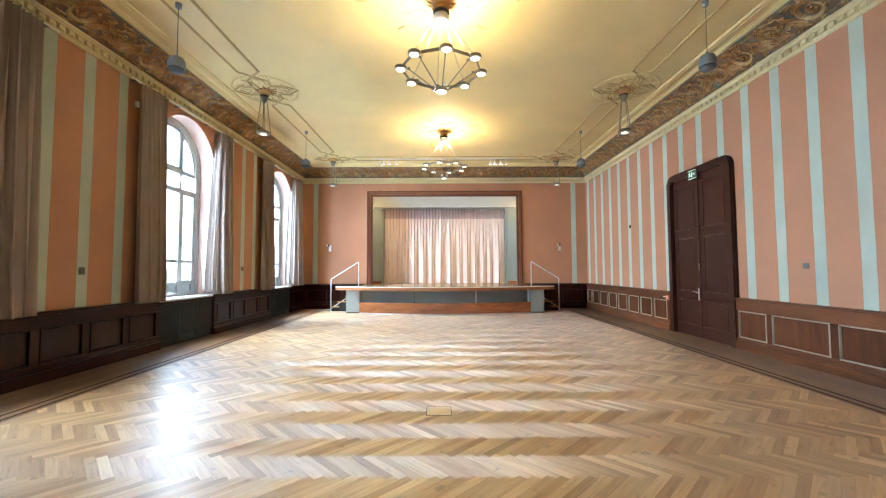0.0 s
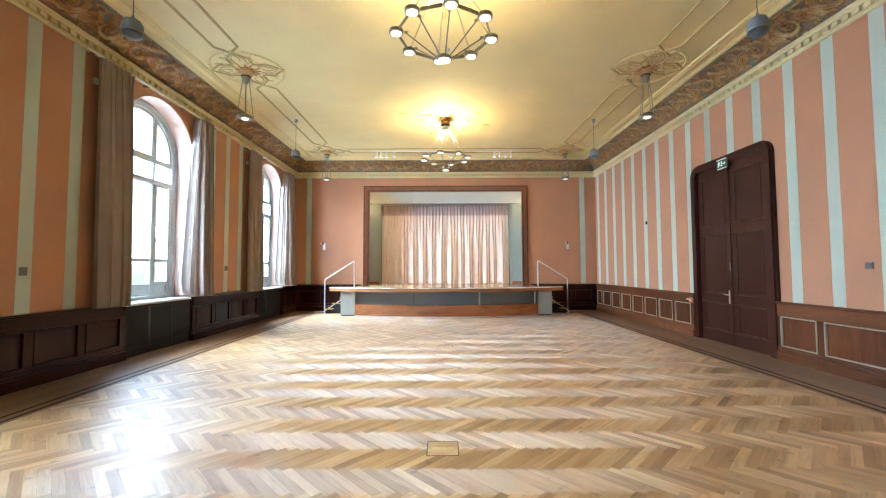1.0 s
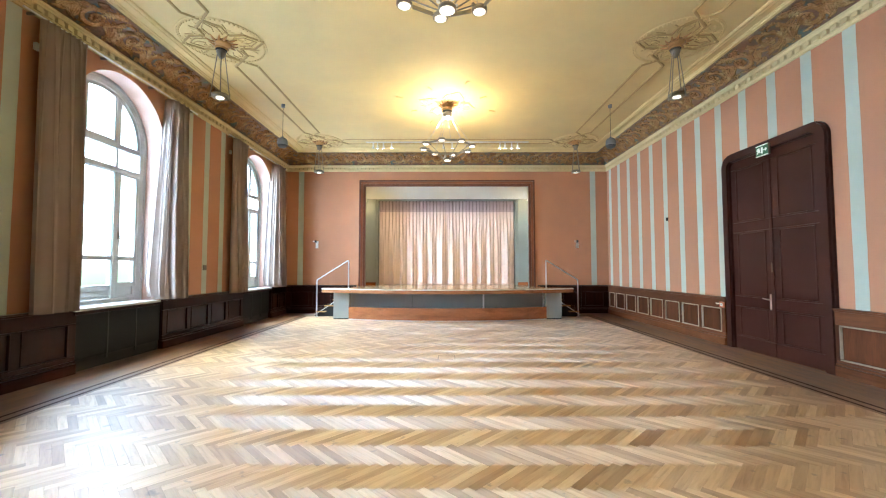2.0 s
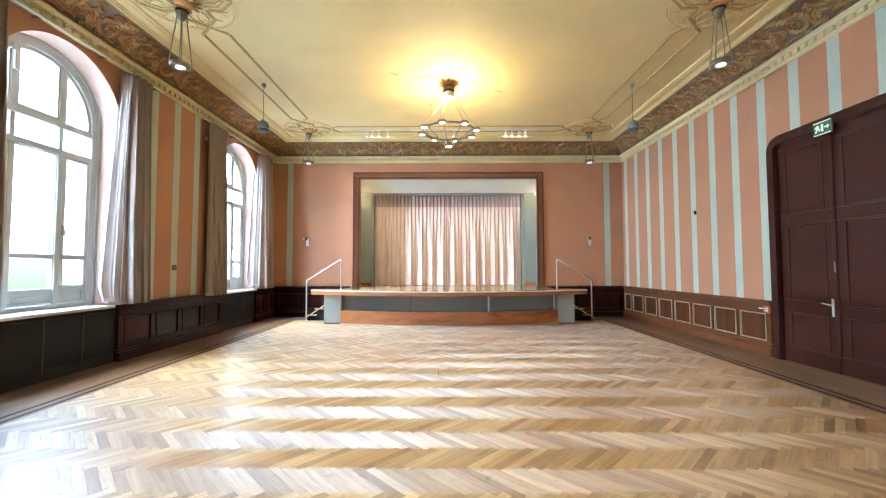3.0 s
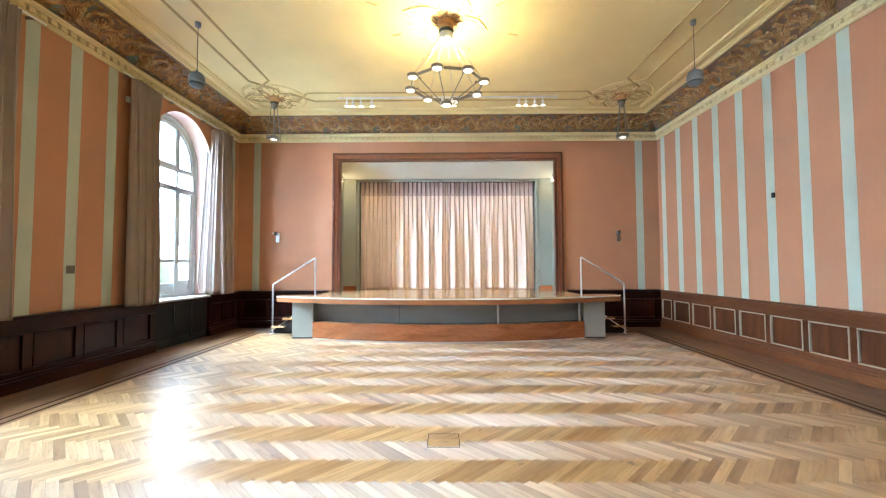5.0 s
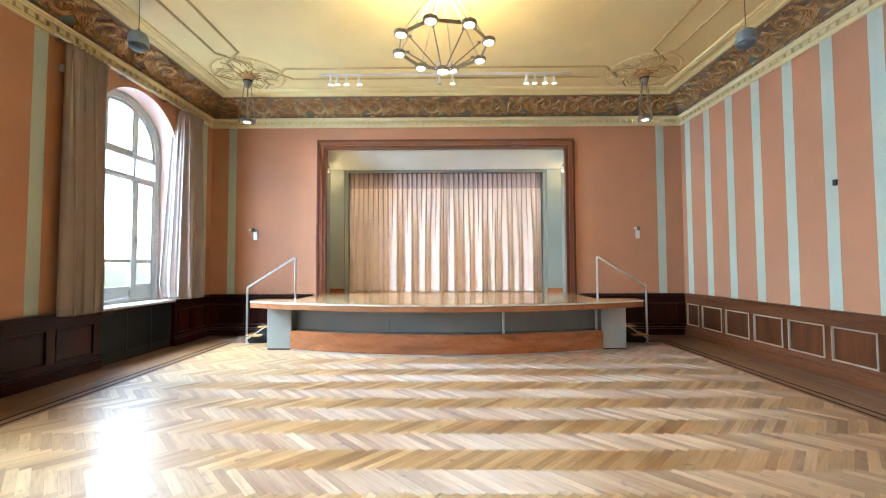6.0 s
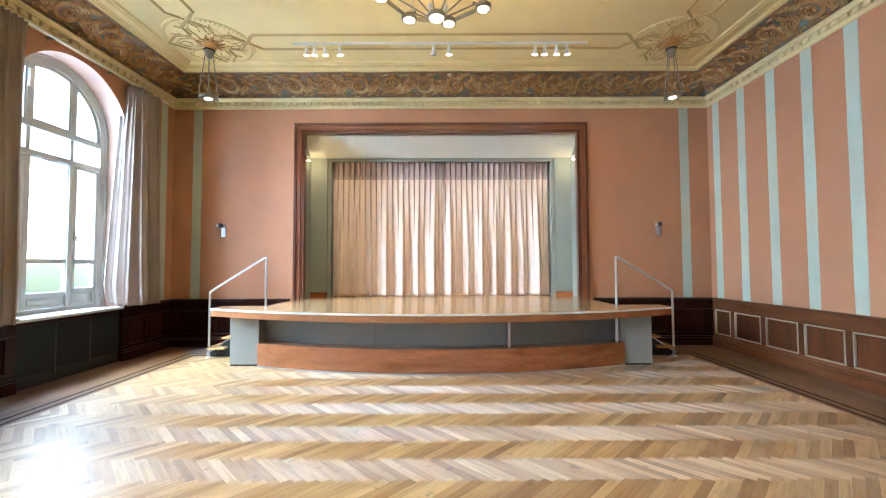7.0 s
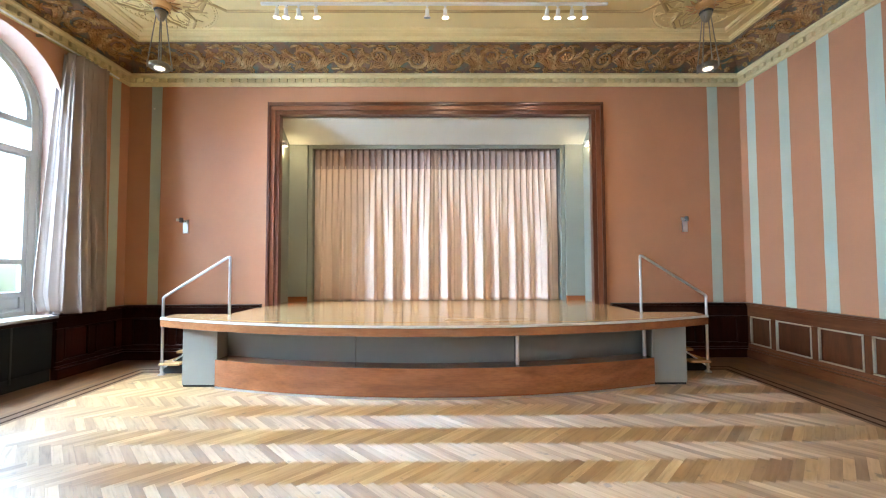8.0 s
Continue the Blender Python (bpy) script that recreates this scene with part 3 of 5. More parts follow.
def scrolls_along(matrix_of, length, seed):
    n = round(length / MODULE)
    step = length / n
    for i in range(n):
        mirrored = i >= n / 2
        me = SCROLLS[2 * ((i + seed) % 3) + (1 if mirrored else 0)]
        ob = new("scroll", me)
        ob.parent = frieze
        ob.matrix_basis = matrix_of(i * step + (step if mirrored else 0)) @ Matrix.Diagonal((step / MODULE, 1, 1, 1))


def to_wall(wall):
    if wall == "back":
        return lambda s: Matrix.Translation((-WX + 0.25 + s, BY, 0)) @ Matrix.Diagonal((1, -1, 1, 1))
    if wall == "left":
        return lambda s: Matrix.Translation((-WX, FY + 0.25 + s, 0)) @ Matrix(((0, 1, 0, 0), (1, 0, 0, 0), (0, 0, 1, 0), (0, 0, 0, 1)))
    return lambda s: Matrix.Translation((WX, FY + 0.25 + s, 0)) @ Matrix(((0, -1, 0, 0), (1, 0, 0, 0), (0, 0, 1, 0), (0, 0, 0, 1)))


scrolls_along(to_wall("back"), 2 * WX - 0.5, 0)
scrolls_along(to_wall("left"), BY - FY - 0.5, 1)
scrolls_along(to_wall("right"), BY - FY - 0.5, 2)

bm = boxed(-0.042, 0.042, -0.030, 0.028, -0.035, 0.035, bevel=0.005)
dentil_mesh = bpy.data.meshes.new("dentil")
bm.to_mesh(dentil_mesh)
bm.free()
dentil_mesh.materials.append(STUCCO)


def dentil(x, y, turn):
    ob = new("dentil", dentil_mesh)
    ob.parent = cornice
    ob.matrix_basis = pose(x, y, RAILZ + 0.075, 0, 0, turn)


n = round((2 * WX - 0.2) / 0.142)
for i in range(n + 1):
    dentil(-WX + 0.1 + i * (2 * WX - 0.2) / n, BY - 0.045, 0)
y = BY - 0.17
while y > 3.2:
    dentil(-WX + 0.045, y, 90)
    dentil(WX - 0.045, y, 90)
    y -= 0.142

# ---- wainscot ----
def panel_run(parent, wall, a, b, panels, timber_up, timber_rail, z_low=0.245, z_high=0.72, ends=(False, False)):
    """Panelling from a to b along a wall: plinth, framing, sunk panels with beading, cap."""
    if wall == "right":
        at = lambda u, d, z: (WX - d, u, z)
    elif wall == "left":
        at = lambda u, d, z: (-WX + d, u, z)
    else:
        at = lambda u, d, z: (u, BY - d, z)

    def bx(bm, u0, u1, d0, d1, z0, z1, bevel=0.0):
        p, q = at(u0, d0, z0), at(u1, d1, z1)
        box(bm, min(p[0], q[0]), max(p[0], q[0]), min(p[1], q[1]), max(p[1], q[1]), z0, z1, bevel=bevel)

    bm = bmesh.new()
    bx(bm, a, b, 0.004, 0.045, 0.14, 0.90)
    part("backing", bm, timber_up, parent)
    bm = bmesh.new()
    bx(bm, a, b, 0.004, 0.105, 0.0, 0.145, 0.006)
    bx(bm, a, b, 0.004, 0.09, 0.149, 0.185, 0.008)
    part("plinth", bm, timber_rail, parent)
    bm = bmesh.new()
    bx(bm, a, b, 0.05, 0.078, 0.189, z_low, 0.003)
    part("lower_rail", bm, timber_rail, parent)
    bm = bmesh.new()
    bx(bm, a, b, 0.05, 0.078, z_high, 0.895, 0.003)
    part("upper_rail", bm, timber_rail, parent)
    bm = bmesh.new()
    bx(bm, a, b, 0.004, 0.115, 0.925, DADO + 0.004, 0.006)
    bx(bm, a, b, 0.004, 0.095, 0.897, 0.922, 0.006)
    part("cap", bm, timber_rail, parent)
    cuts = [a] + [e for p in panels for e in p] + [b]
    for u0, u1 in zip(cuts[::2], cuts[1::2]):
        if u1 - u0 > 0.02:
            bm = bmesh.new()
            bx(bm, u0, u1, 0.05, 0.078, z_low + 0.002, z_high - 0.002, 0.003)
            part("stile", bm, timber_up, parent)
    for u0, u1 in panels:
        bm = bmesh.new()
        bx(bm, u0 + 0.03, u1 - 0.03, 0.046, 0.058, z_low + 0.03, z_high - 0.03, 0.004)
        part("panel", bm, timber_up, parent)
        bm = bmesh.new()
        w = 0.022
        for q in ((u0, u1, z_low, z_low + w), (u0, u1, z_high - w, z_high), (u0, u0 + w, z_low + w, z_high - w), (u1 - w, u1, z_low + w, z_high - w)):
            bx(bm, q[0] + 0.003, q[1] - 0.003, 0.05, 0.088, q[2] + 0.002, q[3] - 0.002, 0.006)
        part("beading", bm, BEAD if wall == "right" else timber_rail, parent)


def pitch_panels(a, b, n, gap=0.115):
    w = (b - a - gap * (n + 1)) / n
    return [(a + gap + i * (w + gap), a + gap + i * (w + gap) + w) for i in range(n)]


wr_a = thing("wainscot_right", "mahogany wainscot in a lit brown tone with pale beaded panels", "wainscot", kind="structure")
panel_run(wr_a, "right", 9.26, BY - 0.12, [(9.36 + 0.703 * i, 9.965 + 0.703 * i) for i in range(7)] + [(14.28, 14.70)], MAHOGANY_LIT, MAHOGANY_LIT_RAIL)
wr_b = thing("wainscot_right", "mahogany wainscot in a lit brown tone with wide beaded panels beside the door", "wainscot", kind="structure")
panel_run(wr_b, "right", FY + 0.02, 7.08, [(-0.2, 0.75), (0.9, 1.5), (1.62, 2.55), (2.68, 3.28), (3.4, 4.40), (4.55, 5.17), (5.29, 6.28), (6.39, 7.02)], MAHOGANY_LIT, MAHOGANY_LIT_RAIL, z_low=0.222, z_high=0.712)
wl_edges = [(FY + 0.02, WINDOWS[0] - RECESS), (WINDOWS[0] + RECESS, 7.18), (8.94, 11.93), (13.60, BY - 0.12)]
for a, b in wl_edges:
    w = thing("wainscot_left", "mahogany wainscot in a shaded tone with sunk panels between the windows", "wainscot", kind="structure")
    panel_run(w, "left", a, b, pitch_panels(a, b, max(1, round((b - a) / 0.74))), MAHOGANY_SHADED, MAHOGANY_SHADED_RAIL)
wk = thing("wainscot_back", "mahogany wainscot in a shaded tone beside the stage", "wainscot", kind="structure")
panel_run(wk, "back", -WX, -3.06, pitch_panels(-WX + 0.1, -3.06, 3), MAHOGANY_SHADED, MAHOGANY_SHADED_RAIL)
wk = thing("wainscot_back", "mahogany wainscot in a shaded tone in the corner beside the stage", "wainscot", kind="structure")
panel_run(wk, "back", 3.06, WX, pitch_panels(3.06, WX - 0.1, 3), MAHOGANY_SHADED, MAHOGANY_SHADED_RAIL)

# ---- windows ----
FX = 5.86                                          # plane of the window frames


def window(name, c):
    w = thing(name, "tall round-headed casement window, grey-white painted wood", "window", kind="structure", at=(-FX, c, 0))
    put = lambda u, v, d: (-d, u, v)
    # outer frame: an arched band
    n = 32
    IN, FOOT, TR1, TR2 = 0.835, 0.92, 3.205, 3.615     # inner radius, foot, undersides of the two transoms
    bm = bmesh.new()
    outer, inner = arch(WHALF + 0.03, SPRING, n=n, foot=FOOT), arch(IN, SPRING, n=n, foot=FOOT)
    for i in range(len(outer) - 1):
        slab(bm, [outer[i], outer[i + 1], inner[i + 1], inner[i]], lambda u, v, d: put(u, v, d - 0.02), 0.10)
    slab(bm, [(-IN + 0.002, FOOT), (IN - 0.002, FOOT), (IN - 0.002, 0.985), (-IN + 0.002, 0.985)], lambda u, v, d: put(u, v, d - 0.016), 0.09)
    bmesh.ops.remove_doubles(bm, verts=bm.verts, dist=1e-5)
    part("window_frame", bm, FRAMEPAINT, w)
    # bead where the frame meets the plaster
    bm = bmesh.new()
    o2, i2 = arch(WHALF - 0.002, SPRING, n=n, foot=FOOT), arch(WHALF - 0.032, SPRING, n=n, foot=FOOT)
    for i in range(len(o2) - 1):
        slab(bm, [o2[i], o2[i + 1], i2[i + 1], i2[i]], lambda u, v, d: (0.021 + d, u, v), 0.022)
    bmesh.ops.remove_doubles(bm, verts=bm.verts, dist=1e-5)
    part("frame_bead", bm, FRAMEPAINT, w)
    for z0, z1, d in ((TR2, TR2 + 0.088, 0.018), (TR1, TR1 + 0.088, 0.024)):
        bm = boxed(-0.085, d, -IN + 0.002, IN - 0.002, z0, z1, bevel=0.01)
        part("transom", bm, FRAMEPAINT, w)
    for y in (-0.335, 0.335):
        bm = boxed(-0.075, 0.016, y - 0.036, y + 0.036, 0.988, TR1 - 0.002, bevel=0.008)
        part("mullion", bm, FRAMEPAINT, w)
        bm = boxed(-0.075, 0.008, y - 0.032, y + 0.032, TR1 + 0.09, TR2 - 0.002, bevel=0.006)
        part("mullion", bm, FRAMEPAINT, w)
        top = SPRING + math.sqrt(IN ** 2 - y ** 2)
        bm = boxed(-0.075, 0.008, y - 0.034, y + 0.034, TR2 + 0.09, top + 0.01, bevel=0.006)
        part("mullion", bm, FRAMEPAINT, w)
    # a wide fixed light between two opening casements
    cells = [(-IN + 0.004, -0.373), (-0.297, 0.297), (0.373, IN - 0.004)]
    for y0, y1 in cells:
        wide = y0 < 0 < y1
        f, foot, head, mid0, mid1, deep = (0.014, 1.222, 3.188, 1.655, 1.722, 0.0) if wide else (0.062, 1.262, 3.168, 1.648, 1.722, 0.014)
        bm = bmesh.new()
        for q in ((y0, y1, 0.99, 1.03), (y0, y1, foot - 0.075, foot), (y0, y1, mid0, mid1), (y0, y1, head, 3.202), (y0, y0 + f, 1.032, head - 0.002), (y1 - f, y1, 1.032, head - 0.002)):
            box(bm, -0.05, deep, q[0], q[1], q[2], q[3], bevel=0.005)
        s = part("casement", bm, FRAMEPAINT, w)
        bm = boxed(-0.036, -0.016, y0 + f, y1 - f, 1.03, foot - 0.075)
        box(bm, -0.018, -0.006, y0 + f + 0.03, y1 - f - 0.03, 1.05, foot - 0.10, bevel=0.004)
        part("bottom_panel", bm, FRAMEPAINT, s)
        for z0, z1 in ((foot, mid0), (mid1, head)):
            g = part("pane", boxed(-0.034, -0.030, y0 + f - 0.004, y1 - f + 0.004, z0 - 0.004, z1 + 0.004), GLASS, s)
            g.visible_shadow = False
        g = part("pane", boxed(-0.044, -0.040, y0, y1, TR1 + 0.088, TR2), GLASS, w)
        g.visible_shadow = False
    # fan light in three panes, each in its own slim sash
    RG = 0.775
    for y0, y1 in cells:
        low, e = TR2 + 0.09, 0.034
        a, b = y0 + e, y1 - e
        zz = low + (0.05 if y0 < 0 < y1 else 0.012)
        a, b = max(a, -RG + 0.004), min(b, RG - 0.004)
        head = [(b + (a - b) * i / 10, SPRING + math.sqrt(max(0.0, RG ** 2 - (b + (a - b) * i / 10) ** 2))) for i in range(11)]
        glass = [(a, zz), (b, zz)] + [p for p in head if p[1] > zz + 0.004]
        bm = bmesh.new()
        slab(bm, glass, lambda u, v, d: (-0.044 + d, u, v), 0.004)
        g = part("pane", bm, GLASS, w)
        g.visible_shadow = False
        bm = bmesh.new()
        box(bm, -0.05, 0.0, y0, y1, low, zz, bevel=0.003)
        tops = [SPRING + math.sqrt(max(0.0, RG ** 2 - y * y)) for y in (a, b)]
        box(bm, -0.05, 0.0, y0, a, zz + 0.002, tops[0], bevel=0.003)
        box(bm, -0.05, 0.0, b, y1, zz + 0.002, tops[1], bevel=0.003)
        part("fan_sash", bm, FRAMEPAINT, w)
    bm = bmesh.new()
    ro, ri = arch(IN - 0.003, SPRING, n=n, foot=TR2 + 0.09), arch(RG, SPRING, n=n, foot=TR2 + 0.09)
    for i in range(1, len(ro) - 2):
        slab(bm, [ro[i], ro[i + 1], ri[i + 1], ri[i]], lambda u, v, d: (-0.06 + d, u, v), 0.055)
    part("arched_rail", bm, FRAMEPAINT, w)
    # stay of the tilting fan light
    bm = boxed(0.010, 0.045, -0.372, -0.325, 4.18, 4.44, bevel=0.004)
    rod(bm, (0.028, -0.35, 4.20), (0.05, -0.24, 4.05), 0.006, seg=6)
    part("window_stay", bm, WHITEMETAL, w, "white stay of the tilting fan light")
    bm = bmesh.new()
    box(bm, 0.017, 0.032, 0.385, 0.412, 2.02, 2.16, bevel=0.004)
    rod(bm, (0.03, 0.398, 2.09), (0.055, 0.398, 2.09), 0.008)
    box(bm, 0.05, 0.065, 0.388, 0.408, 2.0, 2.10, bevel=0.005)
    part("window_handle", bm, NICKEL, w)
    # window board reaching over the radiator recess
    bm = boxed(-0.0, FX - WX + 0.11, -RECESS + 0.008, RECESS - 0.008, 0.885, 0.925, bevel=0.008)
    part("window_sill", bm, SILLSTONE, w, "pale stone window board")
    bm = boxed(FX - WX + 0.085, FX - WX + 0.105, -RECESS + 0.008, RECESS - 0.008, 0.835, 0.882, bevel=0.004)
    part("sill_edge", bm, MAHOGANY_SHADED_RAIL, w, "dark wooden edge under the board")


for i, c in enumerate(WINDOWS):
    window("window_%d" % (i + 1), c)

# ---- door ----
def rounded(half, top, r, foot=0.0, n=8):
    pts = [(-half, foot), (-half, top - r)]
    pts += [(-half + r - r * math.cos(math.pi / 2 * i / n), top - r + r * math.sin(math.pi / 2 * i / n)) for i in range(1, n + 1)]
    return pts + [(-u, v) for u, v in reversed(pts)]


def hall_door():
    d = thing("door_1", "tall closed double door in oxblood varnish with a rounded casing", "door", kind="structure", at=(WX, DOOR_Y, 0))
    layers = ((DOOR_HALF + 0.01, DOOR_TOP + 0.01, 0.24, 0.17, 0.0, 0.05), (DOOR_HALF - 0.012, DOOR_TOP - 0.012, 0.225, 0.13, 0.05, 0.085), (DOOR_HALF - 0.06, DOOR_TOP - 0.06, 0.19, 0.09, -0.05, 0.06))
    for half, top, r, w, d0, d1 in layers:
        bm = bmesh.new()
        o, i = rounded(half, top, r), rounded(half - w, top - w, max(0.03, r - w * 0.8))
        for k in range(len(o) - 1):
            if abs(o[k][0] - o[k + 1][0]) + abs(o[k][1] - o[k + 1][1]) > 1e-4:
                slab(bm, [o[k], o[k + 1], i[k + 1], i[k]], lambda u, v, e: (-d0 - e + 0.0, u, v), d1 - d0)
        bmesh.ops.remove_doubles(bm, verts=bm.verts, dist=1e-5)
        part("casing", bm, DOORPAINT, d)
    H = DOOR_HALF - 0.15
    top = DOOR_TOP - 0.15
    for s in (-1, 1):
        u0, u1 = (0.004, H) if s > 0 else (-H, -0.004)
        leaf = part("door_leaf", boxed(0.012, 0.05, u0, u1, 0.008, top), DOORPAINT, d)
        bm = bmesh.new()
        for z0, z1 in ((0.01, 0.24), (0.80, 0.98), (2.18, 2.36), (3.38, top)):
            box(bm, -0.012, 0.010, u0 + 0.004, u1 - 0.004, z0, z1, bevel=0.004)
        part("rail", bm, DOORPAINT, leaf)
        for a, b in ((u0 + 0.004, u0 + 0.13), (u1 - 0.13, u1 - 0.004)):
            bm = bmesh.new()
            for z0, z1 in ((0.244, 0.796), (0.984, 2.176), (2.364, 3.376)):
                box(bm, -0.0115, 0.010, a, b, z0, z1, bevel=0.004)
            part("stile", bm, DOORPAINT, leaf)
        for z0, z1 in ((0.24, 0.80), (0.98, 2.18), (2.36, 3.38)):
            bm = bmesh.new()
            a, b, w = u0 + 0.132, u1 - 0.132, 0.028
            for q in ((a, b, z0 + 0.002, z0 + w), (a, b, z1 - w, z1 - 0.002), (a, a + w, z0 + w, z1 - w), (b - w, b, z0 + w, z1 - w)):
                box(bm, -0.016, 0.008, q[0], q[1], q[2], q[3], bevel=0.006)
            part("moulding", bm, DOORPAINT, leaf)
            part("panel", boxed(-0.007, 0.010, a + w + 0.002, b - w - 0.002, z0 + w + 0.002, z1 - w - 0.002, bevel=0.003), DOORPAINT, leaf)
    bm = boxed(-0.03, -0.013, -0.028, 0.028, 0.244, 3.38, bevel=0.008)
    part("cover_strip", bm, DOORPAINT, d)
    bm = boxed(-0.022, -0.013, 0.055, 0.09, 0.80, 1.06, bevel=0.003)
    rod(bm, (-0.02, 0.072, 0.97), (-0.065, 0.072, 0.97), 0.010)
    rod(bm, (-0.062, 0.066, 0.97), (-0.062, 0.20, 0.985), 0.009, 0.006)
    part("door_handle", bm, CHROME, d, "steel lever handle on a long plate")
    bm = boxed(-0.04, -0.031, -0.012, 0.012, 1.44, 1.58, bevel=0.003)
    rod(bm, (-0.038, 0, 1.47), (-0.05, -0.012, 1.60), 0.006)
    part("bolt", bm, NICKEL, d, "small steel bolt")
    part("threshold", boxed(-0.02, 0.35, -DOOR_HALF + 0.06, DOOR_HALF - 0.06, -0.02, 0.006, bevel=0.002), MAHOGANY_LIT_RAIL, d)
    part("backing", boxed(0.33, 0.36, -DOOR_HALF, DOOR_HALF, 0, DOOR_TOP), BLACK, d)


hall_door()

# ---- stage opening ----
pf = thing("stage_surround", "stepped cherry-wood frame round the stage opening", "door frame", kind="structure", at=(0, BY, 0))
for (half, top, w, d0, d1, m, name) in ((2.99, 4.52, 0.052, 0.0, 0.06, FRAMEDARK, "outer_band"), (2.938, 4.468, 0.078, 0.0, 0.035, CHERRY_UP, "middle_band"), (2.86, 4.39, 0.072, -0.12, 0.012, FRAMEDARK, "inner_band")):
    bm = bmesh.new()
    for s in (-1, 1):
        box(bm, *sorted((s * half, s * (half - w))), -d1, -d0 - 0.004, DECK + 0.002, top - w, bevel=0.003)
    part(name, bm, m, pf)
    bm = boxed(-half, half, -d1, -d0 - 0.004, top - w + 0.001, top, bevel=0.003)
    part(name, bm, CHERRY_LINTEL if m is CHERRY_UP else m, pf)

# stage room behind the opening
SB = 15.74
bm = boxed(-3.5, 3.5, SB + 0.35, SB + 0.6, 0, CZ)
tagged(link("wall_stage", bm, SAGEWALL), "sage painted end wall behind the stage curtain", "wall", kind="structure")
for s in (-1, 1):
    bm = boxed(*sorted((s * 2.56, s * 3.12)), SB - 0.06, SB + 0.1, DECK + 0.1, 4.02)
    w = tagged(link("wall_stage_wing", bm, SAGEWALL), "sage painted wing panel beside the stage curtain", "wall", kind="structure")
    part("baseboard", boxed(*sorted((s * 2.56, s * 2.915)), SB - 0.075, SB + 0.1, DECK, DECK + 0.098, bevel=0.004), CHERRY, w, "cherry-wood skirting")
    part("jamb", boxed(*sorted((s * 2.478, s * 2.557)), SB - 0.02, SB + 0.3, DECK + 0.002, 4.02, bevel=0.006), SAGEWALL, w, "sage jamb beside the curtain")
    bm = boxed(*sorted((s * 2.92, s * 3.12)), BY + 0.255, SB - 0.064, DECK, 4.6)
    tagged(link("wall_stage_side", bm, SAGEWALL), "sage painted side wall of the stage", "wall", kind="structure")
    bulb(s * 2.865, BY + 0.42, 3.82, STAGE_GLOW, (1.0, 0.82, 0.48), 0.03)
    d = thing("stage_downlight", "small lit downlight fixed behind the stage frame", "light", "stage downlights", at=(s * 2.862, BY + 0.42, 3.87))
    bm = bmesh.new()
    lathe(bm, [(0.04, 0.0), (0.045, 0.01), (0.045, 0.09), (0.03, 0.10)], 16)
    part("housing", bm, WHITEMETAL, d)
    part("bracket", boxed(-0.015, 0.015, -0.234, -0.04, 0.05, 0.08, bevel=0.003), WHITEMETAL, d)
bm = bmesh.new()
slab(bm, [(BY + 0.28, 4.372), (BY + 0.28, 4.350), (SB - 0.08, 4.02), (SB + 0.1, 4.02), (SB + 0.1, 4.06), (SB - 0.07, 4.06)], lambda u, v, d: (-2.917 + d, u, v), 5.834)
tagged(link("stage_soffit", bm, OFFWHITE), "off-white sloping soffit above the stage", "ceiling", kind="structure")
# Dark board added where the gap over the soffit lies in shade.
tagged(link("gap_shade_board", boxed(-2.78, 2.78, BY + 0.36, BY + 0.38, 4.375, 4.61), DARKMETAL), "dark board added for the shade in the gap over the stage soffit", "trim", kind="structure")
bm = boxed(-3.5, 3.5, BY + 0.225, SB + 0.6, 4.62, 4.8)
tagged(link("ceiling_stage", bm, OFFWHITE), "plain ceiling above the stage", "ceiling", kind="structure")


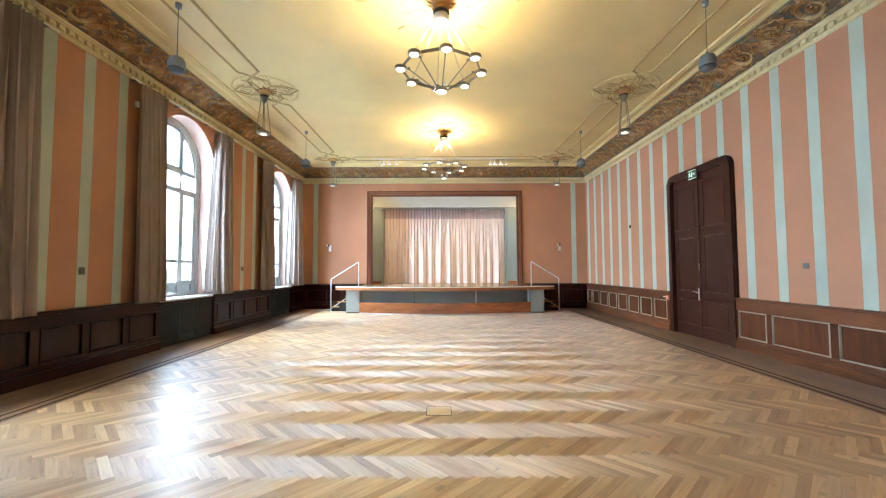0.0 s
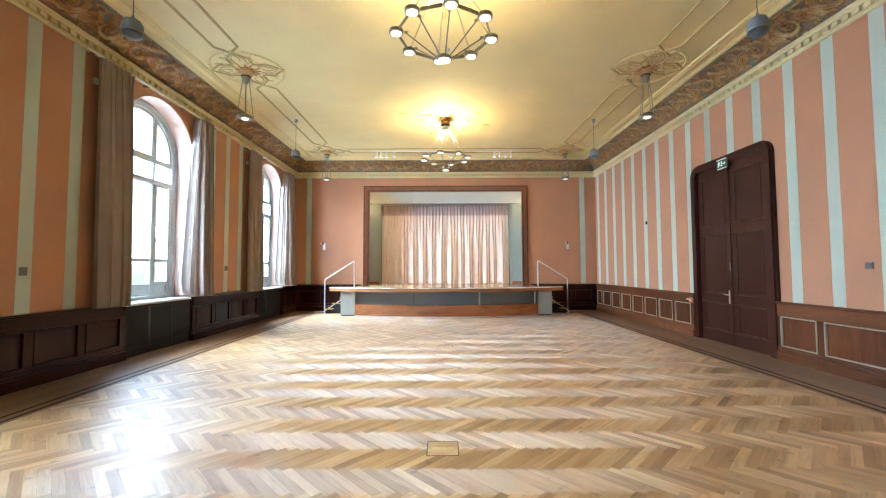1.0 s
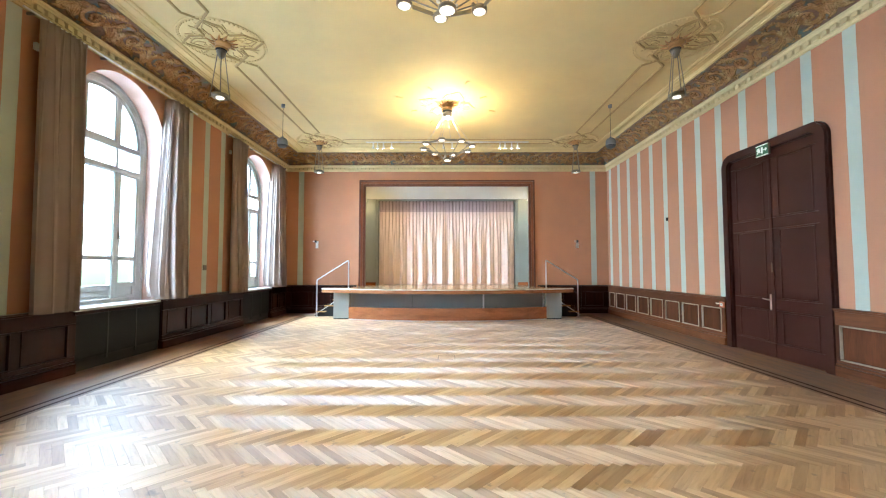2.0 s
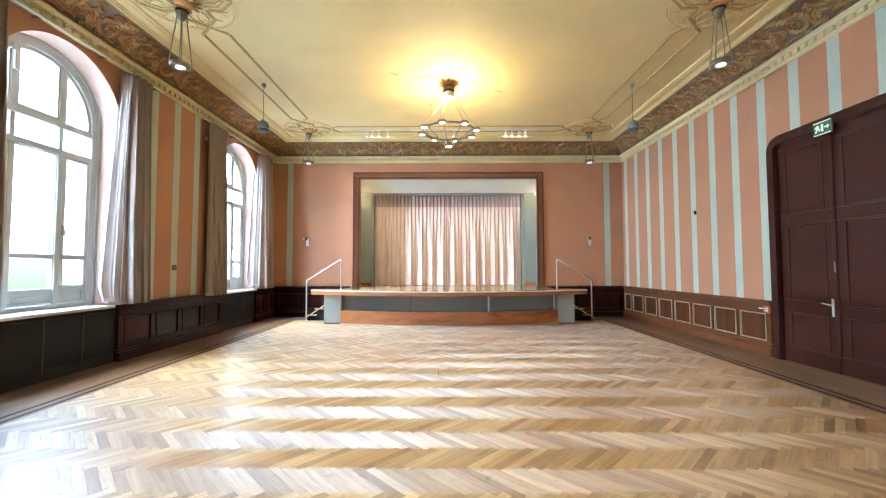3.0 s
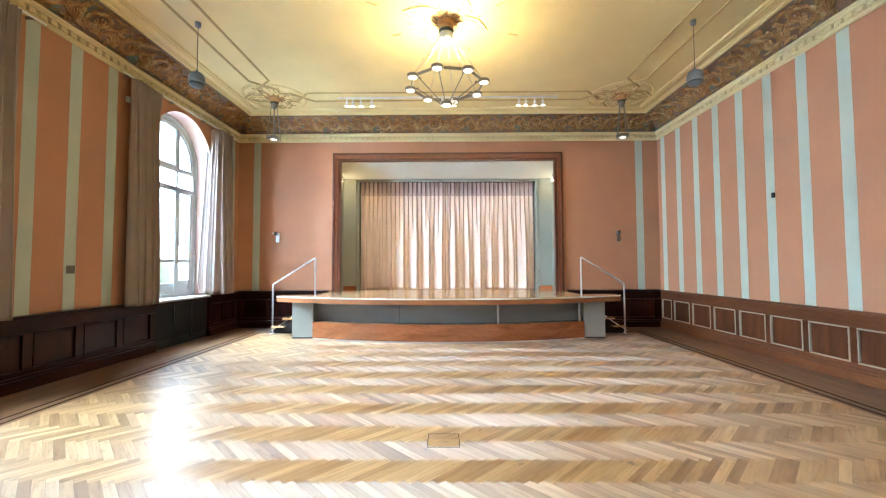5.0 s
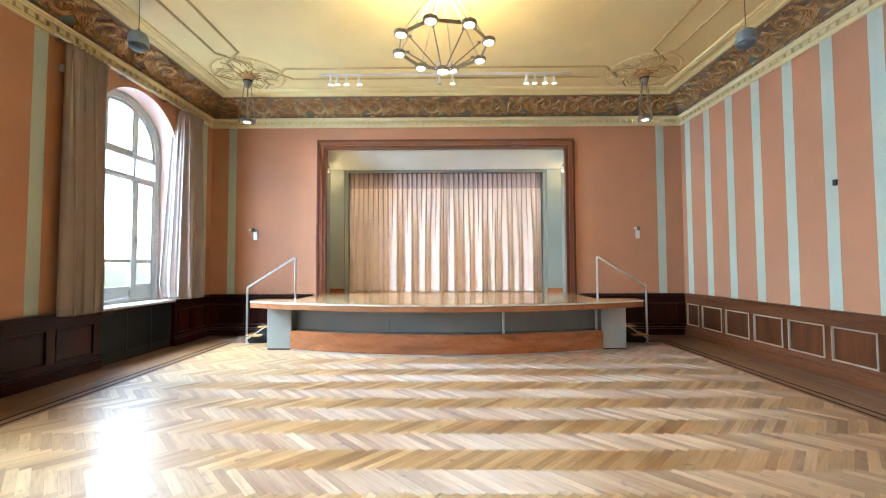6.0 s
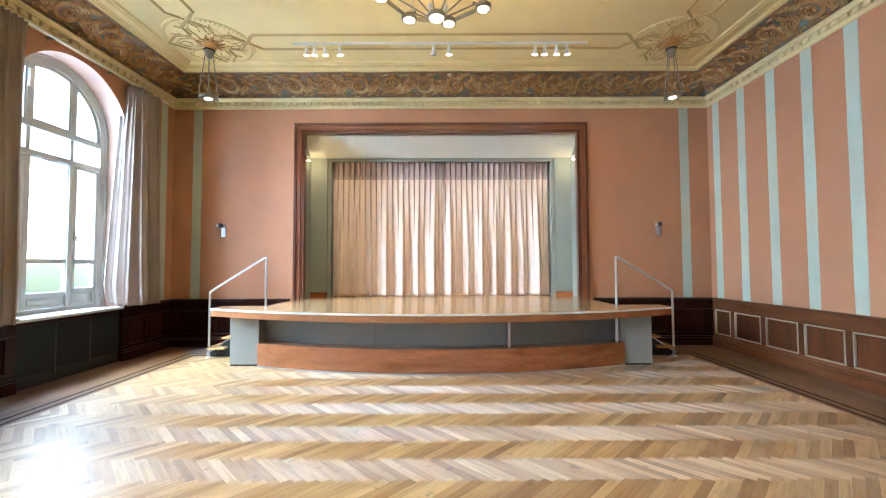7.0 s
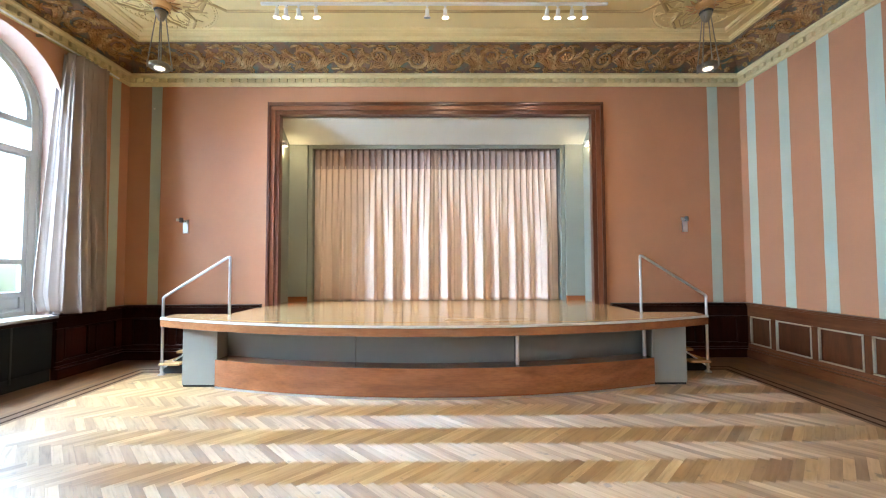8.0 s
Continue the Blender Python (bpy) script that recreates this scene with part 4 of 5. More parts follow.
def drape(width, height, pleat, fold, shallow, deep, seed, lean=lambda u, v: (0.0, 0.0), rows=30, per=10):
    """A hanging cloth, width along x, folds along y, with thickness: narrow pleats at the header that run together
    into broad folds towards the hem; lean(u, v) moves it (x, y) with v = 0 at the hem."""
    rng = random.Random(seed)
    count = max(3, round(width / pleat))
    cols = count * per
    marks = [0.0]
    while marks[-1] < width + fold:
        marks.append(marks[-1] + fold * rng.uniform(0.72, 1.3))
    size = [rng.uniform(0.7, 1.15) for _ in range(len(marks) + 1)]
    drift = [rng.uniform(-0.9, 0.9) for _ in range(len(marks) + 1)]
    narrow = [rng.uniform(0.7, 1.25) for _ in range(count + 2)]

    def broad(x):
        k = max(i for i in range(len(marks) - 1) if marks[i] <= max(0.0, x))
        f = (x - marks[k]) / (marks[k + 1] - marks[k])
        e = f * f * (3 - 2 * f)
        return 6.2832 * (k + f), size[k] * (1 - e) + size[k + 1] * e, drift[k] * (1 - e) + drift[k + 1] * e

    bm = bmesh.new()
    sides = []
    for back in (0, 1):
        grid = []
        for j in range(rows + 1):
            v = j / rows
            low = 1 - v
            row = []
            for i in range(cols + 1):
                u = i / cols
                p, amp, way = broad(u * width)
                p += way * low * 0.8
                small = shallow * narrow[int(i / per)] * (0.55 + 0.45 * v)
                if v > 0.93:
                    small *= 1.15
                big = deep * amp * (0.12 + 0.88 * low ** 0.75)
                dx, dy = lean(u, v)
                s = 6.2832 * i / per + 0.5 * way
                x = (u - 0.5) * width + 0.30 * big * math.sin(2 * p) + 0.25 * small * math.sin(2 * s) + dx
                y = small * math.sin(s) + big * (math.sin(p) + 0.22 * math.sin(2 * p + way)) + dy + back * 0.006
                row.append(bm.verts.new((x, y, v * height)))
            grid.append(row)
        sides.append(grid)
    for grid in sides:
        for j in range(rows):
            for i in range(cols):
                bm.faces.new((grid[j][i], grid[j][i + 1], grid[j + 1][i + 1], grid[j + 1][i]))
    f, b = sides
    for j in range(rows):
        for i in (0, cols):
            bm.faces.new((f[j][i], f[j + 1][i], b[j + 1][i], b[j][i]))
    for i in range(cols):
        for j in (0, rows):
            bm.faces.new((f[j][i], f[j][i + 1], b[j][i + 1], b[j][i]))
    return bm


def stage_drape(width, height, seed, seam):
    """Heavy cloth with thickness: a darker header of even pinch pleats that run together by threes into broad
    folds towards the hem, each with a wide cheek turned to the windows; the edge at the seam hangs flat."""
    rng = random.Random(seed)
    count, per, rows = round(width / 0.124), 14, 44
    cols = count * per
    marks = [0.0]
    while marks[-1] < count - 1.5:
        marks.append(marks[-1] + rng.choice((2, 3, 3, 3, 4)))
    marks[-1] = count
    folds = len(marks) - 1
    depth = [rng.uniform(0.7, 1.15) for _ in range(folds + 1)]
    crest = [rng.uniform(0.40, 0.58) for _ in range(folds + 1)]
    drift = [0.0] + [rng.uniform(-0.035, 0.035) for _ in range(folds - 1)] + [0.0]

    def ease(a):
        a = min(1.0, max(0.0, a))
        return a * a * (3 - 2 * a)

    def big(f, c):
        if f < c:
            return 0.75 * f / c + 0.25 * ease(f / c)
        if f < c + 0.14:
            return 1.0 - 0.62 * ease((f - c) / 0.14)
        if f < c + 0.30:
            return 0.38 + 0.16 * math.sin(math.pi * (f - c - 0.14) / 0.16)
        return 0.38 * (1 - ease((f - c - 0.30) / (0.70 - c)))

    bm = bmesh.new()
    sides = []
    for back in (0, 1):
        grid = []
        for j in range(rows + 1):
            v = j / rows
            z = height * v
            loose = ease((height - 0.30 - z) / 1.9)
            row = []
            for i in range(cols + 1):
                u = i / per
                k = max(m for m in range(folds) if marks[m] <= u + 1e-6)
                wide = (marks[k + 1] - marks[k]) * width / count
                f = (u - marks[k]) / (marks[k + 1] - marks[k])
                flat = ease(((width - width * i / cols if seam > 0 else width * i / cols) - 0.05) / 0.05)
                q = u % 1.0
                pinch = (q / 0.82) ** 1.3 if q < 0.82 else ease((1 - q) / 0.18)
                fold = min(0.17, 0.40 * wide) * depth[k] * big(f, crest[k])
                y = -flat * ((1 - 0.82 * loose) * 0.05 * pinch + loose * fold)
                o = drift[k] * (1 - ease(f)) + drift[k + 1] * ease(f)
                row.append(bm.verts.new((width * i / cols - width / 2 + o * loose * flat, y + back * 0.006, z)))
            grid.append(row)
        sides.append(grid)
    for grid in sides:
        for j in range(rows):
            for i in range(cols):
                face = bm.faces.new((grid[j][i], grid[j][i + 1], grid[j + 1][i + 1], grid[j + 1][i]))
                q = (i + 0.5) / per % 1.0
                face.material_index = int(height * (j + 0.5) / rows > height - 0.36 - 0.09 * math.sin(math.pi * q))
    f, b = sides
    for j in range(rows):
        for i in (0, cols):
            bm.faces.new((f[j][i], f[j + 1][i], b[j + 1][i], b[j][i]))
    for i in range(cols):
        for j in (0, rows):
            bm.faces.new((f[j][i], f[j][i + 1], b[j][i + 1], b[j][i]))
    return bm


for s, w, x in ((-1, 2.48, -1.225), (1, 2.48, 1.215)):
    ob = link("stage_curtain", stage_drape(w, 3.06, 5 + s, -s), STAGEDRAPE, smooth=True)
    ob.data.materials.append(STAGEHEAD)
    ob.location = (x, SB + 0.13 + 0.02 * s, DECK + 0.008)
    tagged(ob, "closed rose-beige pleated stage curtain", "curtain", "stage curtains")
tagged(link("stage_header", boxed(-2.478, 2.478, SB - 0.05, SB + 0.02, 3.945, 4.015, bevel=0.004), SAGEWALL), "sage header board above the stage curtain", "trim", kind="structure")
cr = thing("curtain_track", "grey curtain track above the stage curtain", "curtain rail", at=(0, SB + 0.12, 3.985))
part("track", boxed(-2.465, 2.465, -0.075, 0.06, 0.0, 0.034, bevel=0.003), GREYPANEL, cr)

# ---- stage ----
st = thing("stage", "low curved stage with varnished wooden deck and grey panels", "stage", at=(0, 0, 0))


def arc_y(x, front, radius):
    return front + radius - math.sqrt(radius * radius - x * x)


LIPR, LIPY = 8.6, 12.50
edge = [(-3.78 + 7.56 * i / 36, arc_y(-3.78 + 7.56 * i / 36, LIPY, LIPR)) for i in range(37)]
outline = edge + [(3.82, 13.76), (3.02, 13.76), (3.02, SB + 0.3), (-3.02, SB + 0.3), (-3.02, 13.76), (-3.82, 13.76)]
bm = bmesh.new()
slab(bm, outline, lambda u, v, d: (u, v, DECK - 0.03 + d), 0.03)
deck = part("deck", bm, DECKWOOD, st, "varnished wooden deck")
laid = random.Random(21)
row_y = LIPY + 0.30
while row_y < SB + 0.02:
    reach = min(2.98, math.sqrt(LIPR ** 2 - (LIPY + LIPR - row_y + 0.09) ** 2))
    at_x = -reach
    end_x = -reach + laid.uniform(0.25, 0.75)
    while at_x < reach - 0.02:
        part("board", boxed(at_x + 0.001, min(reach, end_x) - 0.001, row_y + 0.0008, row_y + 0.1192, DECK + 0.0005, DECK + 0.004), DECKWOOD, deck)
        at_x = end_x
        end_x += laid.uniform(0.62, 0.78)
    row_y += 0.12
bm = bmesh.new()
inner = [(x * 0.985, y + 0.05) for x, y in edge]
for i in range(36):
    slab(bm, [edge[i], edge[i + 1], inner[i + 1], inner[i]], lambda u, v, d: (u, v, DECK - 0.125 + d), 0.092)
bmesh.ops.remove_doubles(bm, verts=bm.verts, dist=1e-5)
part("lip", bm, LIPWOOD, st, "curved pale cherry-wood edge")
# White enamel on the steel nosing stands in for its bright glare.
bm = bmesh.new()
out2 = [(x, y - 0.006) for x, y in edge]
for i in range(36):
    slab(bm, [out2[i], out2[i + 1], edge[i + 1], edge[i]], lambda u, v, d: (u, v - 0.002, DECK - 0.026 + d), 0.03)
bmesh.ops.remove_doubles(bm, verts=bm.verts, dist=1e-5)
part("nosing", bm, WHITEMETAL, st, "thin steel nosing, white for its glare")
part("underside", boxed(-3.55, 3.55, 13.42, 13.75, DECK - 0.12, DECK - 0.032), GREYPANEL, st)
AY = 12.69
ap = [(-2.92 + 5.84 * i / 30, arc_y(-2.92 + 5.84 * i / 30, AY, 8.72)) for i in range(31)]
bm = bmesh.new()
ap_in = [(x, y + 0.04) for x, y in ap]
for i in range(30):
    slab(bm, [ap[i], ap[i + 1], ap_in[i + 1], ap_in[i]], lambda u, v, d: (u, v, 0.028 + d), 0.345)
bmesh.ops.remove_doubles(bm, verts=bm.verts, dist=1e-5)
part("apron", bm, CHERRY, st, "curved cherry-wood apron")
bm = bmesh.new()
for i in range(30):
    slab(bm, [(ap[i][0], ap[i][1] - 0.004), (ap[i + 1][0], ap[i + 1][1] - 0.004), ap_in[i + 1], ap_in[i]], lambda u, v, d: (u, v, 0.0 + d), 0.024)
bmesh.ops.remove_doubles(bm, verts=bm.verts, dist=1e-5)
part("kick_strip", bm, CHROME, st, "steel strip at the floor")
bm = bmesh.new()
slab(bm, ap_in + [(2.92, 13.50), (-2.92, 13.50)], lambda u, v, d: (u, v, 0.335 + d), 0.03)
part("ledge", bm, CHERRY, st)
for s in (-1, 1):
    part("pier", boxed(*sorted((s * 2.925, s * 3.385)), 13.25, 13.74, 0.03, DECK - 0.128, bevel=0.003), GREYPANEL, st)
    part("pier_foot", boxed(*sorted((s * 2.93, s * 3.38)), 13.265, 13.73, 0.0, 0.029), BLACK, st)
    part("side_panel", boxed(*sorted((s * 2.98, s * 3.0)), 13.77, BY - 0.13, 0.0, DECK - 0.032), GREYPANEL, st)
for i0, i1 in ((0, 9.7), (9.7, 20.3), (20.3, 30)):
    pts = []
    for k in range(13):
        f = i0 + (i1 - i0) * k / 12
        x = -2.92 + 5.84 * f / 30
        x += 0.006 if k == 0 else (-0.006 if k == 12 else 0)
        pts.append((x, arc_y(x, AY, 8.72) + 0.30))
    bm = bmesh.new()
    for p, q in zip(pts, pts[1:]):
        slab(bm, [p, q, (q[0], q[1] + 0.03), (p[0], p[1] + 0.03)], lambda u, v, d: (u, v, 0.367 + d), DECK - 0.40)
    bmesh.ops.remove_doubles(bm, verts=bm.verts, dist=1e-5)
    part("back_panel", bm, NICHEPANEL, st, "satin grey metal-faced panel")
for x in (1.035, 2.86):
    bm = bmesh.new()
    y = arc_y(x, AY, 8.72) + 0.16
    rod(bm, (x, y, 0.366), (x, y, DECK - 0.031), 0.024, seg=16)
    part("post", bm, CHROME, st, "polished steel post")
# Added black sheet behind the panels, so the hollow under the deck stays dark.
part("dark_filler", boxed(-2.9, 2.9, 13.56, 13.60, 0.0, DECK - 0.04), BLACK, st)

# ---- stage stairs and rails ----
for s in (-1, 1):
    sh = thing("stage_stairs", "open wooden steps on black stringers beside the stage", "stairs", "stage stairs", at=(s * 3.03, 14.3, 0))
    for i in range(4):
        z = DECK * (4 - i) / 5
        x = 0.12 + 0.265 * i
        part("tread", boxed(*sorted((s * (x - 0.15), s * (x + 0.15))), -0.5, 0.47, z - 0.035, z, bevel=0.006), DECKWOOD, sh, "wooden tread")
    for y in (-0.36, 0.34):
        bm = bmesh.new()
        slab(bm, [(-0.0, 0.79), (0.0, 0.40), (0.55, 0.0), (1.13, 0.0), (1.13, 0.035)], lambda u, v, d: (s * u, y + d, v), 0.05)
        stringer = part("stringer", bm, BLACK, sh, "black side stringer")
        bm = bmesh.new()
        slab(bm, [(-0.0, 0.812), (0.0, 0.793), (1.14, 0.038), (1.14, 0.057)], lambda u, v, d: (s * u, y - 0.004 + d, v), 0.058)
        part("edge_strip", bm, CHROME, stringer, "steel edge strip")
    hr = thing("handrail", "slim steel handrail sloping down beside the stage steps", "handrail", "stage handrails", at=(s * 3.09, 13.85, 0))
    bm = bmesh.new()
    rod(bm, (0, 0, DECK * 0.8), (0, 0, 1.735), 0.019, seg=14)
    part("post", bm, CHROME, hr, "upper steel post")
    bm = bmesh.new()
    rod(bm, (s * 0.985, 0, 0.03), (s * 0.985, 0, 1.14), 0.019, seg=14)
    part("post", bm, CHROME, hr, "lower steel post")
    bm = bmesh.new()
    tube(bm, [(0, 0, 1.725), (s * 0.004, 0, 1.748), (s * 0.03, 0, 1.745), (s * 0.97, 0, 1.155), (s * 0.985, 0, 1.13)], [0.020] * 5, 12, 1.0, (0, 1, 0))
    part("top_rail", bm, CHROME, hr)
    bm = bmesh.new()
    lathe(bm, [(0.05, 0.0), (0.05, 0.012), (0.024, 0.03), (0.02, 0.05)], 16, (s * 0.985, 0, 0.0))
    part("foot_plate", bm, CHROME, hr)

# ---- window curtains and their rails ----
for c in WINDOWS:
    r = thing("curtain_rail", "steel curtain rail below the cornice", "curtain rail", "window curtain rails", at=(-WX + 0.12, c, 4.79))
    bm = bmesh.new()
    rod(bm, (0, -1.75, 0), (0, 1.75, 0), 0.014, seg=10)
    part("rod", bm, CHROME, r)
    for y in (-1.6, -0.5, 0.5, 1.6):
        part("bracket", boxed(-0.116, 0.0, y - 0.012, y + 0.012, -0.018, 0.018, bevel=0.003), NICKEL, r)


def window_curtain(y0, y1, foot, seed, swing, group="window curtains", label="heavy taupe pleated curtain drawn back beside the window"):
    """swing: how far the edge next to the window drifts at the hem, in metres (sign: way along the wall)."""
    w = y1 - y0
    near = 1 if swing > 0 else 0

    def lean(u, v):
        k, q = (u if near else 1 - u), 1 - v
        flare = q ** 1.5 * (1 - 0.45 * q ** 9) * max(0, k - 0.25)
        curl = max(0, (k - 0.72) / 0.28) ** 1.3 * (0.25 + 0.75 * q ** 0.6)
        return ((swing if near else swing * 0.25) * flare + (1 if near else -1) * 0.03 * math.sin(3.1416 * q) * k, -0.06 * q + 0.20 * curl)

    bm = drape(w, 4.76 - foot, 0.075, 0.16, 0.045, 0.10, seed, lean, rows=34, per=12)
    if swing < 0:
        # the leading edge turns back into the window opening and swings out over the sill
        tall = 4.70 - foot
        flap = drape(0.26, tall, 0.066, 0.12, 0.010, 0.022, seed + 40, rows=30, per=10)
        for vert in flap.verts:
            u, h = vert.co.x / 0.26 + 0.5, vert.co.z / tall
            out = -swing * ((1 - h) ** 0.9 * (0.30 + 0.70 * u) - 0.45 * max(0.0, 0.07 - h) / 0.07 * u)
            vert.co = (-w / 2 + 0.05 + vert.co.y - 0.75 * out, 0.0 + 0.24 * u + 0.05 * (1 - h) * u, vert.co.z + 0.05)
        tmp = bpy.data.meshes.new("flap")
        flap.to_mesh(tmp)
        flap.free()
        bm.from_mesh(tmp)
        bpy.data.meshes.remove(tmp)
    ob = link("curtain", bm, DRAPE, smooth=True)
    ob.matrix_basis = pose(-WX + 0.175, (y0 + y1) / 2, foot, 0, 0, 90)
    tagged(ob, label, "curtain", group)


# ---- radiator covers in the window recesses ----
for c, (a, b) in zip(WINDOWS, ((WINDOWS[0] - RECESS, WINDOWS[0] + RECESS), (7.19, 8.94), (11.93, 13.60))):
    r = thing("radiator_cover", "dark grey perforated radiator cover under the window", "radiator cover", "radiator covers", at=(-WX, (a + b) / 2, 0))
    h = (b - a) / 2 - 0.01
    # Black sheet stands in for the shade of the deeper recess below the panels.
    part("back", boxed(0.004, 0.012, -h, h, 0.0, 0.83), BLACK, r)
    n = 3
    for i in range(n):
        y0, y1 = -h + 2 * h * i / n, -h + 2 * h * (i + 1) / n
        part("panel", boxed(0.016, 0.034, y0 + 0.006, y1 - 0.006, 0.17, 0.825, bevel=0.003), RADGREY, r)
    for i in range(1, n):
        y = -h + 2 * h * i / n
        part("divider", boxed(0.014, 0.04, y - 0.012, y + 0.012, 0.10, 0.83, bevel=0.003), DARKMETAL, r)
for y0, y1, foot, seed, swing in ((4.08, 4.68, 0.92, 1, -0.32), (6.42, 7.06, 0.92, 2, 0.10), (8.87, 9.37, 0.93, 3, -0.34), (11.14, 11.84, 0.90, 4, 0.10), (13.60, 14.20, 0.93, 6, -0.32), (1.60, 2.36, 0.93, 7, 0.1)):
    window_curtain(y0, y1, foot, seed, swing)

# ---- chandeliers ----
def chandelier(x, y, turn, group):
    c = thing("chandelier", "ring chandelier with eight lit disc lamps on slim nickel rods", "chandelier", group, at=(x, y, 0))
    bm = bmesh.new()
    lathe(bm, [(0.10, 5.06), (0.115, 5.075), (0.115, 5.16), (0.10, 5.19), (0.05, 5.20)], 28)
    part("hub", bm, WHITEMETAL, c, "white cylindrical hub", True)
    bm = bmesh.new()
    lathe(bm, [(0.10, 5.201), (0.122, 5.205), (0.122, 5.228), (0.10, 5.232)], 28)
    part("collar", bm, DARKMETAL, c, "dark metal collar", True)
    bm = bmesh.new()
    lathe(bm, [(0.10, 5.233), (0.125, 5.25), (0.12, 5.29), (0.075, 5.32), (0.06, CZ - 0.002)], 28)
    part("cap", bm, GOLDLEAF, c, "gilded cap", True)
    R, z = 0.585, 4.36
    spots = [(R * math.cos(radians(turn + 45 * i)), R * math.sin(radians(turn + 45 * i))) for i in range(8)]
    for i, (a, b) in enumerate(spots):
        bm = bmesh.new()
        lathe(bm, [(0.066, -0.018), (0.080, -0.022), (0.086, -0.015), (0.086, 0.018), (0.078, 0.026), (0.03, 0.029)], 24, (a, b, z))
        lamp = part("lamp", bm, NICKEL, c, "nickel disc lamp", True)
        bm = bmesh.new()
        lathe(bm, [(0.062, -0.027), (0.065, -0.021)], 24, (a, b, z))
        part("diffuser", bm, LAMPFACE, lamp, "lit lamp glass")
        k = 0.19
        bm = bmesh.new()
        rod(bm, (a * k, b * k, 5.08), (a * 0.97, b * 0.97, z + 0.028), 0.006, seg=6)
        part("suspension_rod", bm, PALEROD, c)
        bm = bmesh.new()
        rod(bm, (a * 0.82, b * 0.82, z), (a * 0.16, b * 0.16, 4.08), 0.008, seg=6)
        part("strut", bm, NICKEL, c)
        bm = bmesh.new()
        box(bm, -0.02, 0.02, -0.012, 0.012, -0.012, 0.012)
        bmesh.ops.transform(bm, matrix=Matrix.Translation((a * 0.80, b * 0.80, z)) @ Matrix.Rotation(radians(turn + 45 * i), 4, "Z"), verts=bm.verts)
        part("joint", bm, NICKEL, c)
        a2, b2 = spots[(i + 1) % 8]
        d = Vector((a2 - a, b2 - b, 0))
        p, q = Vector((a, b, z)) + d * 0.215, Vector((a, b, z)) + d * 0.785
        bm = bmesh.new()
        mid = (p + q) / 2
        box(bm, -(q - p).length / 2, (q - p).length / 2, -0.006, 0.006, -0.02, 0.024, bevel=0.002)
        bmesh.ops.transform(bm, matrix=Matrix.Translation(mid) @ Matrix.Rotation(math.atan2(d.y, d.x), 4, "Z"), verts=bm.verts)
        part("ring_bar", bm, NICKEL, c)
        for k0, k1 in ((0.15, 0.23), (0.77, 0.85)):
            bm = bmesh.new()
            rod(bm, Vector((a, b, z)) + d * k0, Vector((a, b, z)) + d * k1, 0.005, seg=6)
            part("link_pin", bm, NICKEL, c)
    bm = bmesh.new()
    lathe(bm, [(0.074, 4.045), (0.088, 4.05), (0.091, 4.075), (0.07, 4.098), (0.02, 4.103)], 26)
    low = part("bottom_lamp", bm, NICKEL, c, "nickel bottom lamp", True)
    bm = bmesh.new()
    lathe(bm, [(0.072, 4.038), (0.073, 4.044)], 26)
    part("diffuser", bm, LAMPFACE, low, "lit lamp glass")
    for i in range(4):
        t = radians(turn + 22 + 90 * i)
        bm = bmesh.new()
        lathe(bm, [(0.016, 4.09), (0.02, 4.10), (0.02, 4.135), (0.012, 4.14)], 12, (0.10 * math.cos(t), 0.10 * math.sin(t), 0))
        part("stub", bm, CHROME, c)
    bulb(x, y, 4.82, GLOW, WARM, 0.06, 172, (x, y, 9), 0.3)
    bulb(x, y, 4.02, DOWN, (1.0, 0.86, 0.66), 0.3, 125, (x, y, 0), 0.8)


CHANDELIERS = ((-0.07, 5.23, 7.0), (-0.02, 10.66, 32.0))
for x, y, t in CHANDELIERS:
    chandelier(x, y, t, "ring chandeliers")

# ---- small pendant lamps ----
def pendant():
    c = thing("pendant_lamp", "small pendant, one lit nickel disc on four slim rods", "lamp", "pendant lamps")
    bm = bmesh.new()
    lathe(bm, [(0.012, -0.265), (0.035, -0.255), (0.05, -0.22), (0.075, -0.17), (0.078, -0.14), (0.07, -0.13)], 20)
    part("canopy", bm, NICKEL, c, "satin nickel canopy", True)
    bm = bmesh.new()
    lathe(bm, [(0.07, -0.1285), (0.088, -0.127), (0.09, -0.112), (0.078, -0.109)], 20)
    part("ring", bm, BLACK, c, "black ring", True)
    bm = bmesh.new()
    lathe(bm, [(0.074, -0.108), (0.10, -0.10), (0.11, -0.08), (0.07, -0.05), (0.05, -0.001)], 20)
    part("collar", bm, GOLDLEAF, c, "gilded collar", True)
    bm = bmesh.new()
    lathe(bm, [(0.066, -0.952), (0.125, -0.96), (0.135, -0.945), (0.135, -0.905), (0.11, -0.89), (0.03, -0.885)], 24)
    lamp = part("lamp", bm, NICKEL, c, "nickel disc lamp", True)
    bm = bmesh.new()
    lathe(bm, [(0.062, -0.964), (0.064, -0.957)], 24)
    part("diffuser", bm, LAMPFACE, lamp, "lit lamp glass")
    for i in range(4):
        t = radians(30 + 90 * i)
        bm = bmesh.new()
        rod(bm, (0.055 * math.cos(t), 0.055 * math.sin(t), -0.17), (0.142 * math.cos(t), 0.142 * math.sin(t), -0.90), 0.0075, seg=8)
        part("rod", bm, NICKEL, c)
        bm = bmesh.new()
        rod(bm, (0.142 * math.cos(t), 0.142 * math.sin(t), -0.97), (0.142 * math.cos(t), 0.142 * math.sin(t), -0.86), 0.011, seg=8)
        part("rod_end", bm, NICKEL, c)
    return c


